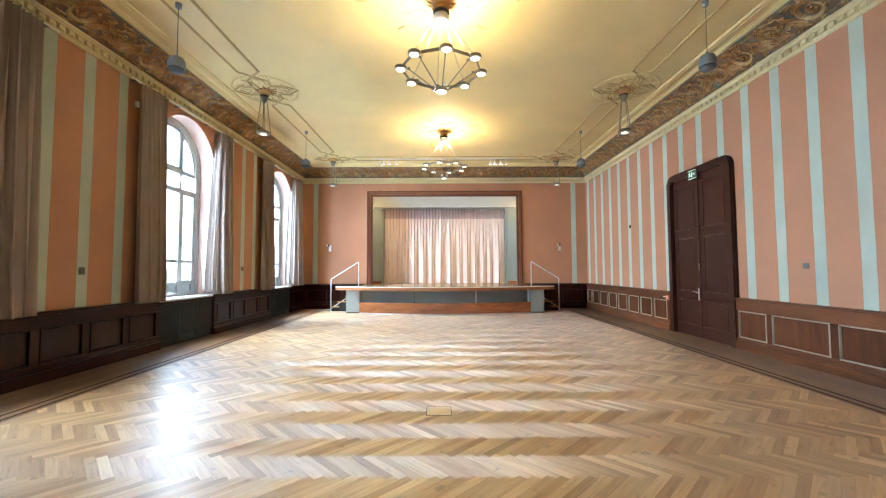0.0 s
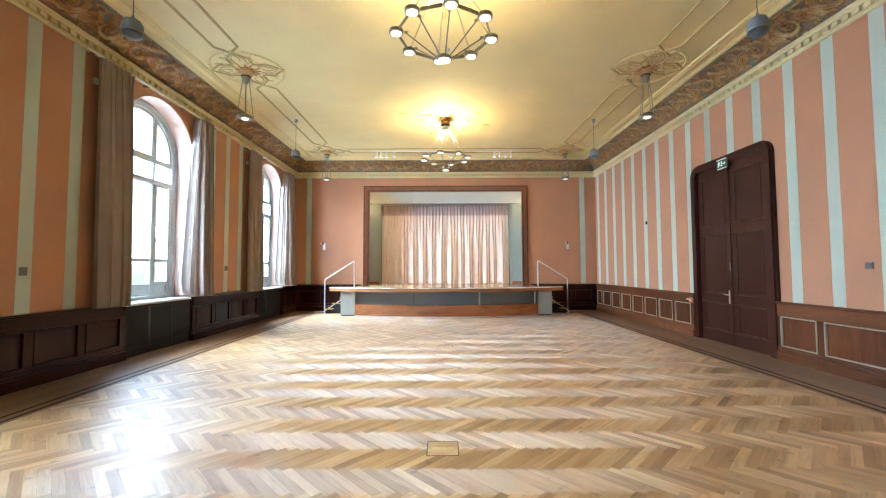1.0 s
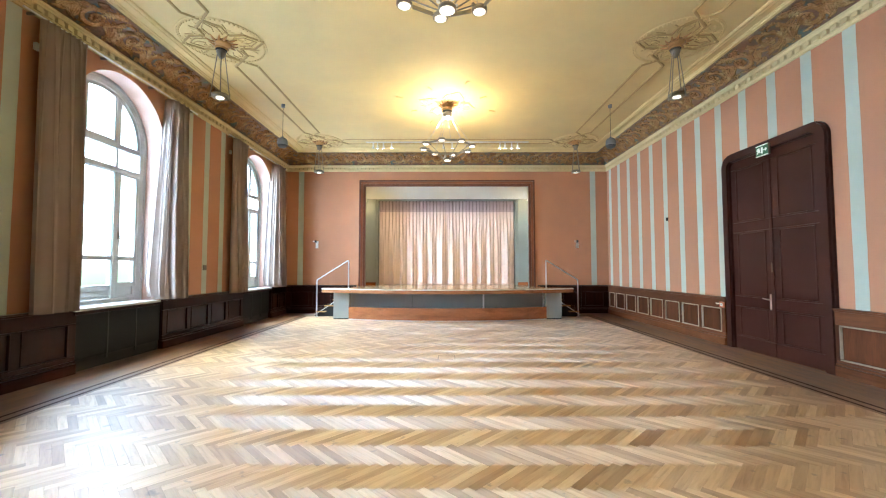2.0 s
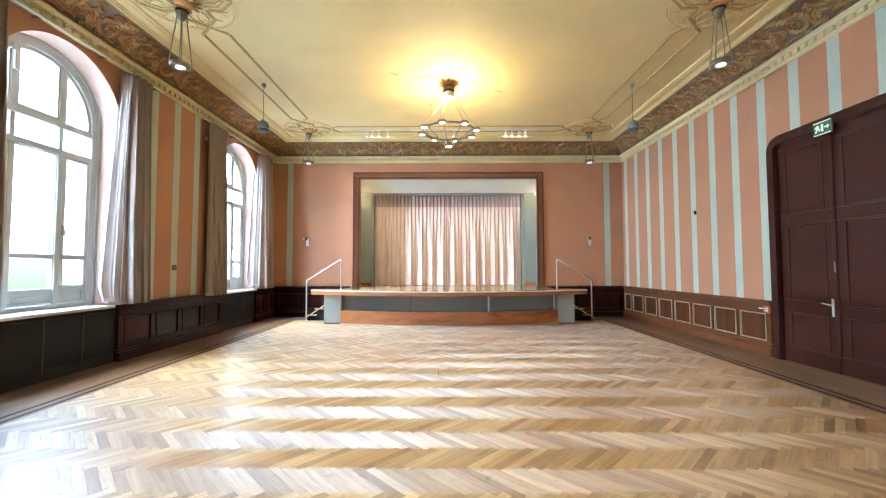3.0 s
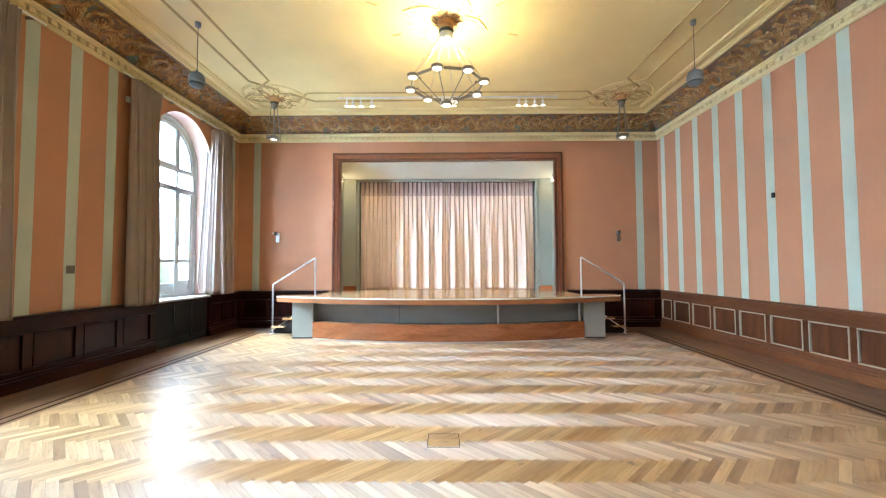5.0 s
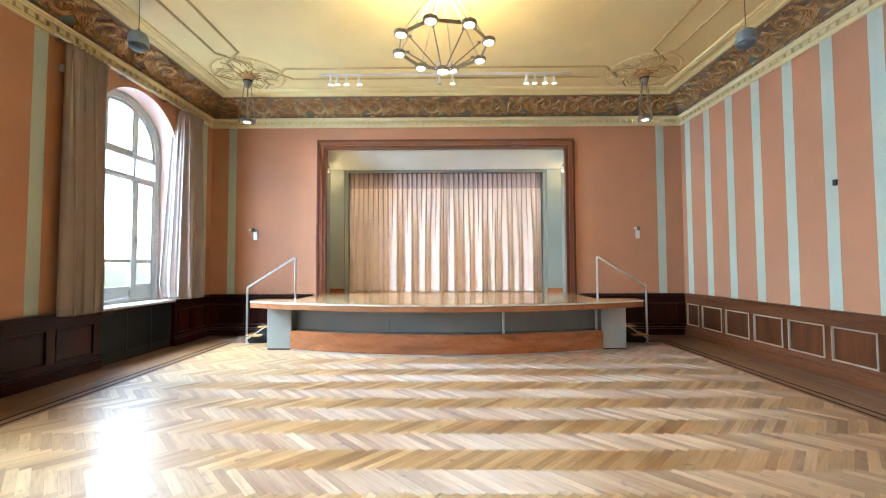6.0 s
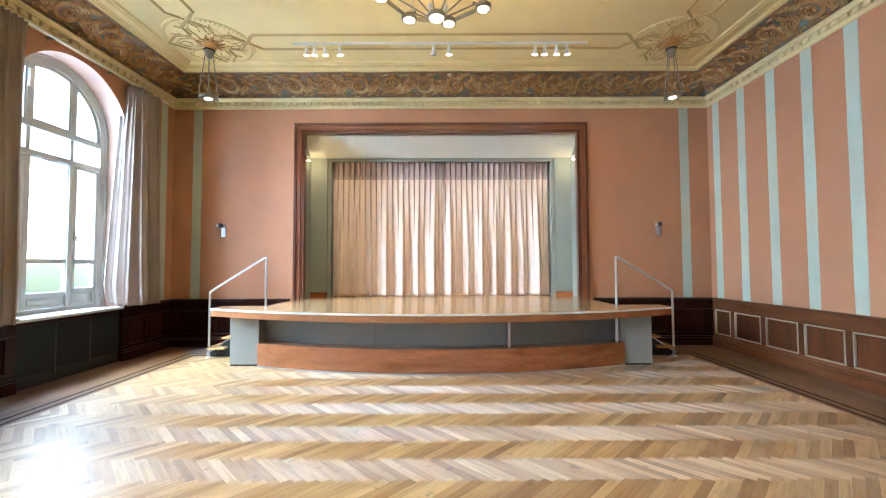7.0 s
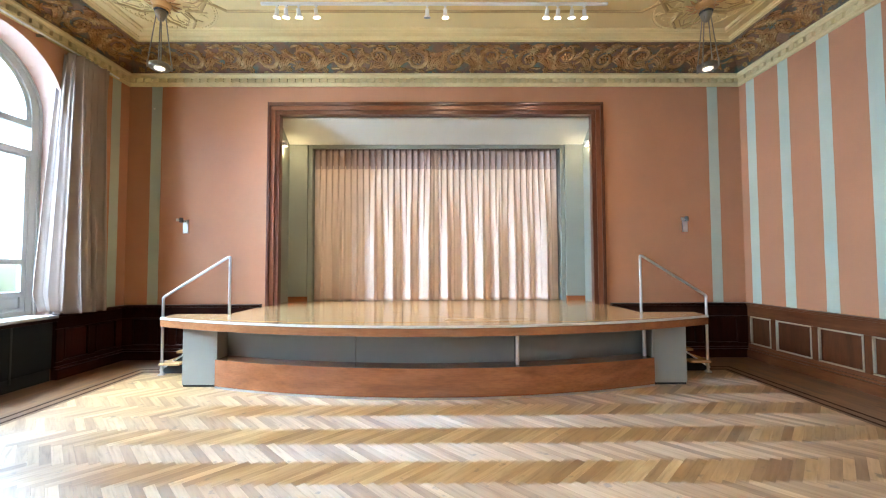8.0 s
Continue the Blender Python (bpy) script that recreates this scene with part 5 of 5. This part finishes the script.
PENDANTS = ((-3.96, 8.12), (3.90, 8.12), (-3.94, 13.46), (3.95, 13.47), (-3.96, 2.73), (3.96, 2.73))
first = pendant()
first.location = (*PENDANTS[0], CZ)
for x, y in PENDANTS[1:]:
    copy_thing(first, pose(x, y, CZ))
for x, y in PENDANTS:
    bulb(x, y, CZ - 1.0, PEND, (1.0, 0.85, 0.6), 0.08, 120, (x, y, 0))

# ---- ceiling roses ----
def rose(big, tips=(0, 1, 2, 3)):
    c = thing("ceiling_rose", "round stucco ceiling rose with gilded leaves at its heart", "ceiling rose", "ceiling roses", kind="structure")
    R = 1.22 if big else 0.685
    rng = random.Random(4)
    bm = bmesh.new()

    def bead(pts, w, h, closed=True):
        n = len(pts)
        rings = []
        for i, p in enumerate(pts):
            a, b = Vector(pts[i - 1] if (i or closed) else pts[0]), Vector(pts[(i + 1) % n] if (i < n - 1 or closed) else pts[-1])
            d = (b - a).normalized()
            s = Vector((-d.y, d.x))
            rings.append([bm.verts.new((*(Vector(p) + s * u), -v)) for u, v in ((-w, -0.002), (-w * 0.6, h), (w * 0.6, h), (w, -0.002))])
        for a, b in list(zip(rings, rings[1:])) + ([(rings[-1], rings[0])] if closed else []):
            for i in range(3):
                bm.faces.new((a[i], b[i], b[i + 1], a[i + 1]))

    n = 96
    A, L, TIP = 0.205, 0.45, 0.70                  # strapwork cross: half width of an arm, its shoulder, its pointed end
    for k in range(4):
        turn = Matrix.Rotation(math.pi / 2 * k, 2)
        pts = [(A, A), (A, L), (0.0, TIP)] if k in tips else [(A, A), (A, 0.435)]
        for sign in (1, -1):
            bead([turn @ Vector((sign * u, v)) for u, v in pts], 0.020, 0.020, False)
        inner = [(A * 0.55, A * 1.1), (A * 0.62, L * 0.92), (0.0, TIP * 0.82), (-A * 0.62, L * 0.92), (-A * 0.55, A * 1.1)]
        bead([turn @ Vector(p) for p in inner], 0.010, 0.012, False)
        for j in range(3):
            t = 6.2832 * (k * 3 + j + 0.5) / 12 + 0.26
            bead([(0.30 * math.cos(t), 0.30 * math.sin(t)), (0.42 * math.cos(t + 0.1), 0.42 * math.sin(t + 0.1)), (0.56 * math.cos(t - 0.05), 0.56 * math.sin(t - 0.05))], 0.009, 0.010, False)
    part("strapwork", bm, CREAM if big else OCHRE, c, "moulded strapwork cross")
    bm = bmesh.new()
    if not big:
        bead([(R * math.cos(6.2832 * i / n), R * math.sin(6.2832 * i / n)) for i in range(n)], 0.012, 0.012)
        for i in range(60):
            t = 6.2832 * i / 60
            lathe(bm, [(0.004, -0.024), (0.014, -0.016), (0.017, -0.002)], 8, ((R - 0.036) * math.cos(t), (R - 0.036) * math.sin(t), 0))
    else:
        for i in range(8):
            t = 6.2832 * i / 8
            far = 1.19 if i % 2 == 0 else 0.92
            for b in (-0.5, 0.0, 0.5):
                bead([((far - 0.10) * math.cos(t), (far - 0.10) * math.sin(t)), (far * math.cos(t) + 0.03 * math.cos(t + b), far * math.sin(t) + 0.03 * math.sin(t + b)), ((far + 0.06) * math.cos(t) + 0.05 * math.sin(b) * -math.sin(t), (far + 0.06) * math.sin(t) + 0.05 * math.sin(b) * math.cos(t))], 0.016, 0.022, False)
    part("moulding", bm, CREAM, c, "cream moulded rings")
    bm = bmesh.new()
    for i in range(12):
        t = 6.2832 * i / 12 + rng.uniform(-0.06, 0.06)
        L = rng.uniform(0.12, 0.17) if big else rng.uniform(0.13, 0.20)
        pts = [(0.10 * math.cos(t), 0.10 * math.sin(t), -0.03), ((0.1 + L * 0.5) * math.cos(t + 0.1), (0.1 + L * 0.5) * math.sin(t + 0.1), -0.04), ((0.1 + L) * math.cos(t + 0.22), (0.1 + L) * math.sin(t + 0.22), -0.012)]
        tube(bm, pts, [0.018, 0.026, 0.006], 6, 0.6)
    lathe(bm, [(0.05, -0.09), (0.11, -0.075), (0.135, -0.045), (0.12, -0.001)], 20)
    part("gilded_leaves", bm, GOLDLEAF, c, "gilded leaf heart", True)
    bm = bmesh.new()
    for i in range(34):
        t, k = rng.uniform(0, 6.28), rng.uniform(0.28, 0.62)
        pts = []
        a = rng.uniform(0, 6.28)
        for j in range(5):
            pts.append((k * math.cos(t) + 0.030 * j * math.cos(a + j * 0.5), k * math.sin(t) + 0.030 * j * math.sin(a + j * 0.5), -0.004))
        tube(bm, pts, [0.006, 0.011, 0.011, 0.009, 0.004], 5, 0.9)
    part("tendrils", bm, CREAM, c, "stucco tendrils", True)
    return c


small = rose(False, (1, 3))
small.location = (-ROSE_X, BAYS[1], CZ)
for x, y in ((ROSE_X, BAYS[1]), (-ROSE_X, BAYS[0]), (ROSE_X, BAYS[0])):
    copy_thing(small, pose(x, y, CZ, 0, 0, 180 if x > 0 else 0))
corner = rose(False, (0, 1))
corner.location = (-ROSE_X, BAYS[2], CZ)
corner = rose(False, (0, 3))
corner.location = (ROSE_X, BAYS[2], CZ)
large = rose(True)
large.location = (CHANDELIERS[0][0], CHANDELIERS[0][1], CZ)
copy_thing(large, pose(CHANDELIERS[1][0], CHANDELIERS[1][1], CZ, 0, 0, 20))

# ---- hanging loudspeakers ----
def speaker(length):
    c = thing("hanging_speaker", "round blue-grey loudspeaker hung on a thin cable", "speaker", "hanging speakers")
    bm = bmesh.new()
    lathe(bm, [(0.012, -0.075), (0.04, -0.07), (0.045, -0.01), (0.04, -0.001)], 16)
    part("canopy", bm, GREYPLASTIC, c, "", True)
    bm = bmesh.new()
    rod(bm, (0, 0, -0.07), (0, 0, -length + 0.13), 0.005, seg=6)
    part("cable", bm, DARKMETAL, c)
    bm = bmesh.new()
    lathe(bm, [(0.012, 0.17), (0.02, 0.14), (0.05, 0.125), (0.09, 0.10), (0.112, 0.05), (0.116, -0.01), (0.112, -0.05)], 24, (0, 0, -length))
    part("shell", bm, GREYPLASTIC, c, "", True)
    bm = bmesh.new()
    lathe(bm, [(0.110, -0.052), (0.10, -0.085), (0.07, -0.108), (0.02, -0.118)], 24, (0, 0, -length))
    part("grille", bm, GRILLE, c, "darker round grille", True)
    return c


sp = speaker(0.93)
sp.location = (-3.92, 5.26, CZ)
for x, y in ((3.80, 5.26), (-3.92, 10.66), (3.86, 10.72)):
    copy_thing(sp, pose(x, y, CZ))

# ---- track lights above the stage ----
tr = thing("track_rail", "cream lighting track on the ceiling before the stage", "lighting track", at=(0, 13.44, CZ))
part("rail", boxed(-2.50, 2.50, -0.018, 0.018, -0.036, -0.001, bevel=0.003), WHITEMETAL, tr)
for x, aim, lit in ((-2.27, -0.25, 1), (-2.14, -0.1, 1), (-1.96, 0.1, 1), (-1.71, 0.2, 1), (-0.11, 0.0, 0), (0.15, 0.05, 1), (1.62, -0.15, 1), (1.78, -0.05, 1), (1.98, 0.1, 1), (2.16, 0.2, 1)):
    c = thing("track_spotlight", "white track spotlight, lit" if lit else "white track spotlight, unlit", "spotlight", "track spotlights", at=(x, 13.44, CZ - 0.037))
    bm = bmesh.new()
    rod(bm, (0, 0, 0), (0, 0, -0.10), 0.009, seg=8)
    box(bm, -0.02, 0.02, -0.014, 0.014, -0.022, 0.0, bevel=0.003)
    part("stem", bm, WHITEMETAL, c)
    way = Vector((aim * 0.5, 0.28, -1)).normalized()
    a = Vector((0, 0, -0.09))
    bm = bmesh.new()
    rod(bm, a - way * 0.03, a + way * 0.055, 0.026, 0.030, seg=18)
    rod(bm, a + way * 0.055, a + way * 0.085, 0.034, 0.050, seg=18)
    head = part("head", bm, WHITEMETAL, c)
    bm = bmesh.new()
    rod(bm, a + way * 0.0855, a + way * 0.089, 0.046, seg=18)
    part("lens", bm, SPOTFACE if lit else GREYPLASTIC, head, "bright lamp lens" if lit else "dark lamp lens")
for x in (-2.0, 0.15, 1.9):
    bulb(x, 13.60, 5.27, SPOTS, (1.0, 0.92, 0.80), 0.04, 75, (x * 0.9, 15.6, 1.2), 0.9)

for side in (-1, 1):
    bulb(side * 2.2, 13.50, 5.24, SPOTS * 0.35, (1.0, 0.88, 0.70), 0.04, 80, (side * 4.0, 14.88, 2.3), 0.9)

# ---- wall fittings ----
for s in (-1, 1):
    w = thing("wall_uplighter", "small steel wall lamp on a narrow plate", "wall lamp", "stage wall lamps", at=(s * 4.42, BY, 2.33))
    part("plate", boxed(-0.045, 0.045, -0.022, -0.004, -0.14, 0.10, bevel=0.004), CHROME, w, "bright steel plate")
    bm = bmesh.new()
    rod(bm, (0, -0.02, 0.06), (-s * 0.0, -0.10, 0.08), 0.012, seg=10)
    part("arm", bm, CHROME, w)
    bm = bmesh.new()
    rod(bm, (-0.02, -0.105, 0.045), (-0.02, -0.105, 0.125), 0.036, 0.030, seg=16)
    part("head", bm, DARKMETAL, w, "dark lamp head")
    bm = bmesh.new()
    rod(bm, (-0.055, -0.095, 0.085), (-0.105, -0.085, 0.09), 0.022, 0.026, seg=14)
    part("reflector", bm, WHITEMETAL, w, "white reflector cup")


def plate(name, label, category, x, y, z, w, h, wall, m=SWITCH):
    s = 1 if wall == "left" else -1
    c = thing(name, label, category, at=(x, y, z))
    part("cover", boxed(*sorted((s * 0.004, s * 0.012)), -w / 2, w / 2, -h / 2, h / 2, bevel=0.002), m, c)
    part("rocker", boxed(*sorted((s * 0.013, s * 0.02)), -w / 2 + 0.022, w / 2 - 0.022, -h / 2 + 0.022, h / 2 - 0.022, bevel=0.003), m, c)


plate("wall_switch", "square grey wall switch on a pale stripe", "switch", -WX, 5.585, 1.485, 0.10, 0.11, "left")
plate("wall_switch", "square grey wall switch on a pale stripe", "switch", -WX, 10.32, 1.525, 0.13, 0.115, "left")
plate("wall_switch", "square grey-brown wall switch between stripes", "switch", WX, 5.69, 1.522, 0.10, 0.085, "right")
c = thing("wall_sensor", "tiny dark sensor clipped to the wall", "sensor", at=(WX, 11.28, 2.73))
part("body", boxed(-0.035, -0.004, -0.025, 0.025, -0.045, 0.04, bevel=0.006), BLACK, c)
part("clip", boxed(-0.012, -0.003, 0.027, 0.045, -0.02, 0.02, bevel=0.002), WHITEMETAL, c)
for y, z in ((6.50, 4.42), (11.22, 4.42)):
    c = thing("wall_sensor", "small pale detector high on the wall", "sensor", at=(-WX, y, z))
    part("body", boxed(0.004, 0.05, -0.03, 0.03, -0.05, 0.05, bevel=0.008), WHITEMETAL, c)
c = thing("cable_hook", "tiny white hook high on the end wall", "hook", at=(-5.02, BY, 4.42))
part("body", boxed(-0.008, 0.008, -0.03, -0.004, -0.012, 0.012, bevel=0.003), WHITEMETAL, c)

# fire alarm call point on the wainscot
c = thing("fire_call_point", "orange-red fire alarm box on the wainscot by the door", "fire alarm", at=(WX - 0.079, 9.31, 0.79))
part("box", boxed(-0.03, -0.002, -0.06, 0.06, -0.055, 0.055, bevel=0.004), REDBOX, c)
part("glass_field", boxed(-0.034, -0.031, -0.03, 0.03, -0.03, 0.028, bevel=0.001), WHITEMETAL, c, "pale glass field")
part("spot", boxed(-0.037, -0.0345, -0.010, 0.010, -0.012, 0.012, bevel=0.001), BLACK, c)
c = thing("notice_strip", "short white label strip on the wainscot", "label", at=(WX - 0.079, 9.46, 0.80))
part("strip", boxed(-0.004, -0.001, -0.05, 0.05, -0.012, 0.012), WHITEMETAL, c)

# lit exit sign over the door
c = thing("exit_sign", "lit green exit sign with pale marks in a steel casing", "exit sign", at=(WX - 0.09, 8.16, 3.525))
part("casing", boxed(-0.035, 0.0, -0.135, 0.135, -0.095, 0.095, bevel=0.004), NICKEL, c, "steel sign casing")
part("face", boxed(-0.041, -0.036, -0.126, 0.126, -0.078, 0.078), GREENSIGN, c, "lit green face")
for z in (-0.088, 0.088):
    part("edge_strip", boxed(-0.042, -0.0362, -0.13, 0.13, z - 0.007, z + 0.007), SIGNWHITE, c, "bright edge strip")
part("door_mark", boxed(-0.045, -0.042, -0.025, 0.012, -0.052, 0.052), SIGNWHITE, c, "white door mark")
bm = bmesh.new()
slab(bm, [(0.035, 0.010), (-0.005, 0.010), (-0.005, 0.034), (-0.042, 0.0), (-0.005, -0.034), (-0.005, -0.010), (0.035, -0.010)], lambda u, v, d: (-0.042 - d, u - 0.075, v), 0.003)
part("arrow", bm, SIGNWHITE, c, "white arrow")
bm = bmesh.new()
slab(bm, [(0.05, 0.05), (0.085, 0.052), (0.125, 0.012), (0.09, 0.0), (0.12, -0.05), (0.085, -0.05), (0.065, -0.01), (0.04, -0.045), (0.03, -0.03)], lambda u, v, d: (-0.042 - d, u * 0.9, v), 0.003)
part("pictogram", bm, SIGNWHITE, c, "white slanting mark")

# ---- floor: slab, border, herringbone ----
bm = boxed(-WX - 0.4, WX + 0.4, FY - 0.3, BY + 1.6, -0.2, -0.012)
floor = tagged(link("floor", bm, INLAY), "oak herringbone parquet floor with dark inlay strips and a shade-toned border", "floor", kind="structure")
PL, PW = 0.470, 0.0715                             # plank length and width
GAP, HIGH = 0.0006, 0.012


def plank_data(length, width):
    """Corners of a plank: chamfered top, laid along x, with its grain coordinates."""
    c = 0.0010
    l, w = length / 2 - GAP / 2, width / 2 - GAP / 2
    v = [(-l, -w, -HIGH), (l, -w, -HIGH), (l, w, -HIGH), (-l, w, -HIGH), (-l, -w, -c * 0.5), (l, -w, -c * 0.5), (l, w, -c * 0.5), (-l, w, -c * 0.5), (-l + c, -w + c, 0), (l - c, -w + c, 0), (l - c, w - c, 0), (-l + c, w - c, 0)]
    f = [(8, 9, 10, 11)] + [(a, (a + 1) % 4, 4 + (a + 1) % 4, 4 + a) for a in range(4)] + [(4 + a, 4 + (a + 1) % 4, 8 + (a + 1) % 4, 8 + a) for a in range(4)]
    return np.array(v), f


def plank_mesh(name, v, f, uv):
    me = bpy.data.meshes.new(name)
    me.from_pydata([tuple(p) for p in v], [], f)
    layer = me.uv_layers.new(name="grain")
    idx = np.empty(len(me.loops), dtype=np.int32)
    me.loops.foreach_get("vertex_index", idx)
    layer.data.foreach_set("uv", uv[idx].astype(np.float32).ravel())
    me.materials.append(OAK)
    me.update()
    return me


HATCHES = ((-0.102, 3.905, 0.265), (-0.06, 8.24, 0.285))
FX0, FX1, FY0, FY1 = -4.40, 4.40, FY + 0.3, 13.95  # herringbone field
pv, pf_ = plank_data(PL, PW)
step = PW * math.sqrt(2)                           # pitch along the zigzag
rowh = PL / math.sqrt(2)                           # width of one row


def clip_plank(cx, cy, turn):
    """Outline of a plank cut to the field, as (x, y) points."""
    ca, sa = math.cos(turn), math.sin(turn)
    l, w = PL / 2 - GAP / 2, PW / 2 - GAP / 2
    pts = [(cx + a * ca - b * sa, cy + a * sa + b * ca) for a, b in ((-l, -w), (l, -w), (l, w), (-l, w))]
    for axis, limit, keep in ((0, FX0, 1), (0, FX1, -1), (1, FY0, 1), (1, FY1, -1)):
        out = []
        for p, q in zip(pts, pts[1:] + pts[:1]):
            ip, iq = (p[axis] - limit) * keep >= 0, (q[axis] - limit) * keep >= 0
            if ip:
                out.append(p)
            if ip != iq:
                k = (limit - p[axis]) / (q[axis] - p[axis])
                out.append((p[0] + (q[0] - p[0]) * k, p[1] + (q[1] - p[1]) * k))
        pts = out
        if not pts:
            return pts
    return pts


# the planks of both ways lie in a herringbone; rows run across the hall
singles, joined_v, joined_f, joined_uv, base = [], [], [], [], 0
rng = random.Random(11)
rows = int((FY1 - FY0) / rowh) + 3
for r in range(-1, rows):
    up = r % 2 == 0
    turn = radians(45 if up else -45)
    cy = FY0 + 0.082 + r * rowh
    count = int((FX1 - FX0) / step) + 10
    for i in range(-5, count):
        cx = FX0 + i * step + (0.0 if up else step * 0.5)
        pts = clip_plank(cx, cy, turn)
        if len(pts) < 3:
            continue
        if len(pts) == 4 and 5.2 < cy < 7.4 and -2.2 < cx < 2.4 and len(singles) < 300 and FX0 + 0.4 < cx < FX1 - 0.4:
            singles.append((cx, cy, turn))
            continue
        lift = rng.uniform(-0.0004, 0.0004)
        n = len(pts)
        ca, sa = math.cos(turn), math.sin(turn)
        mx, my = sum(p[0] for p in pts) / n, sum(p[1] for p in pts) / n
        top = [(mx + (x - mx) * (1 - 0.002), my + (y - my) * (1 - 0.002), lift) for x, y in pts]
        low = [(x, y, -HIGH) for x, y in pts]
        joined_v += top + low
        for x, y, _ in top + low:
            joined_uv.append(((x - cx) * ca + (y - cy) * sa + i * 1.7 + r * 3.1, -(x - cx) * sa + (y - cy) * ca))
        joined_f.append([base + k for k in range(n)])
        for k in range(n):
            joined_f.append([base + k, base + n + k, base + n + (k + 1) % n, base + (k + 1) % n])
        base += 2 * n
me = plank_mesh("planks", joined_v, joined_f, np.array(joined_uv))
ob = new("planks", me)
ob.parent = floor
tagged(ob, "oak herringbone planks", kind="stuff")
shared = plank_mesh("plank", pv, pf_, pv[:, :2].copy())
for cx, cy, turn in singles:
    ob = new("plank", shared)
    ob.parent = floor
    ob.matrix_basis = Matrix.Translation((cx, cy, 0)) @ Matrix.Rotation(turn, 4, "Z")


# border boards parallel to the walls, with a pair of dark strips
def strip(x0, x1, y0, y1, material=None, name="inlay_strip", z=0.0):
    bm = boxed(x0 + 0.001, x1 - 0.001, y0 + 0.001, y1 - 0.001, -HIGH, z)
    uvl = bm.loops.layers.uv.new("grain")
    along_y = y1 - y0 > x1 - x0
    for f in bm.faces:
        for l in f.loops:
            l[uvl].uv = (l.vert.co.y, l.vert.co.x) if along_y else (l.vert.co.x, l.vert.co.y)
    ob = link(name, bm, material or OAK, floor)
    return ob


bands = [(4.40, 4.455, None, "border_board"), (4.455, 4.495, INLAY, "inlay_strip"), (4.495, 4.59, None, "border_board"), (4.59, 4.63, INLAY, "inlay_strip")]
edge = 4.63
while edge < WX - 0.02:
    nxt = min(WX, edge + 0.0735)
    bands.append((edge, nxt, None, "border_board"))
    edge = nxt
for a, b, m, name in bands:
    for s in (-1, 1):
        x0, x1 = sorted((s * a, s * b))
        if m:
            strip(x0, x1, FY, FY1 + a - 4.40 + (b - a), m, name)
        else:
            y = FY
            while y < FY1 + (a - 4.40):
                y2 = min(FY1 + (a - 4.40), y + rng.uniform(1.1, 2.0))
                strip(x0, x1, y, y2, BORDER, name)
                y = y2
    y0, y1 = FY1 + a - 4.40, FY1 + b - 4.40
    if y0 < BY:
        if m:
            strip(-a, a, y0, min(BY, y1), m, name)
        else:
            x = -b
            while x < b:
                x2 = min(b, x + rng.uniform(1.1, 2.0))
                strip(x, x2, y0, min(BY, y1), BORDER, name)
                x = x2
strip(-4.4, 4.4, FY, FY0, None, "border_board")

# floor boxes let into the parquet
for i, (hx, hy, s) in enumerate(HATCHES):
    h = thing("floor_box", "square floor box with a parquet lid in a steel frame", "floor box", "floor boxes", at=(hx, hy, 0.0))
    bm = bmesh.new()
    w = 0.007
    a = s / 2
    for q in ((-a, a, -a, -a + w), (-a, a, a - w, a), (-a, -a + w, -a + w, a - w), (a - w, a, -a + w, a - w)):
        box(bm, q[0], q[1], q[2], q[3], -0.01, 0.0016)
    part("rim", bm, DARKMETAL, h, "thin dark metal rim")
    for k, (y0, y1) in enumerate(((-a + w, 0.02), (0.02, a - w))):
        bm = boxed(-a + w + 0.001, a - w - 0.001, y0 + 0.0005, y1 - 0.0005, -0.01, 0.0012)
        uvl = bm.loops.layers.uv.new("grain")
        for f in bm.faces:
            for l in f.loops:
                l[uvl].uv = ((l.vert.co.x + l.vert.co.y) * 0.7 * (1 if k else -1) + i + k * 3.3, (l.vert.co.x - l.vert.co.y) * 0.7)
        part("lid", bm, OAK, h, "parquet-faced lid")
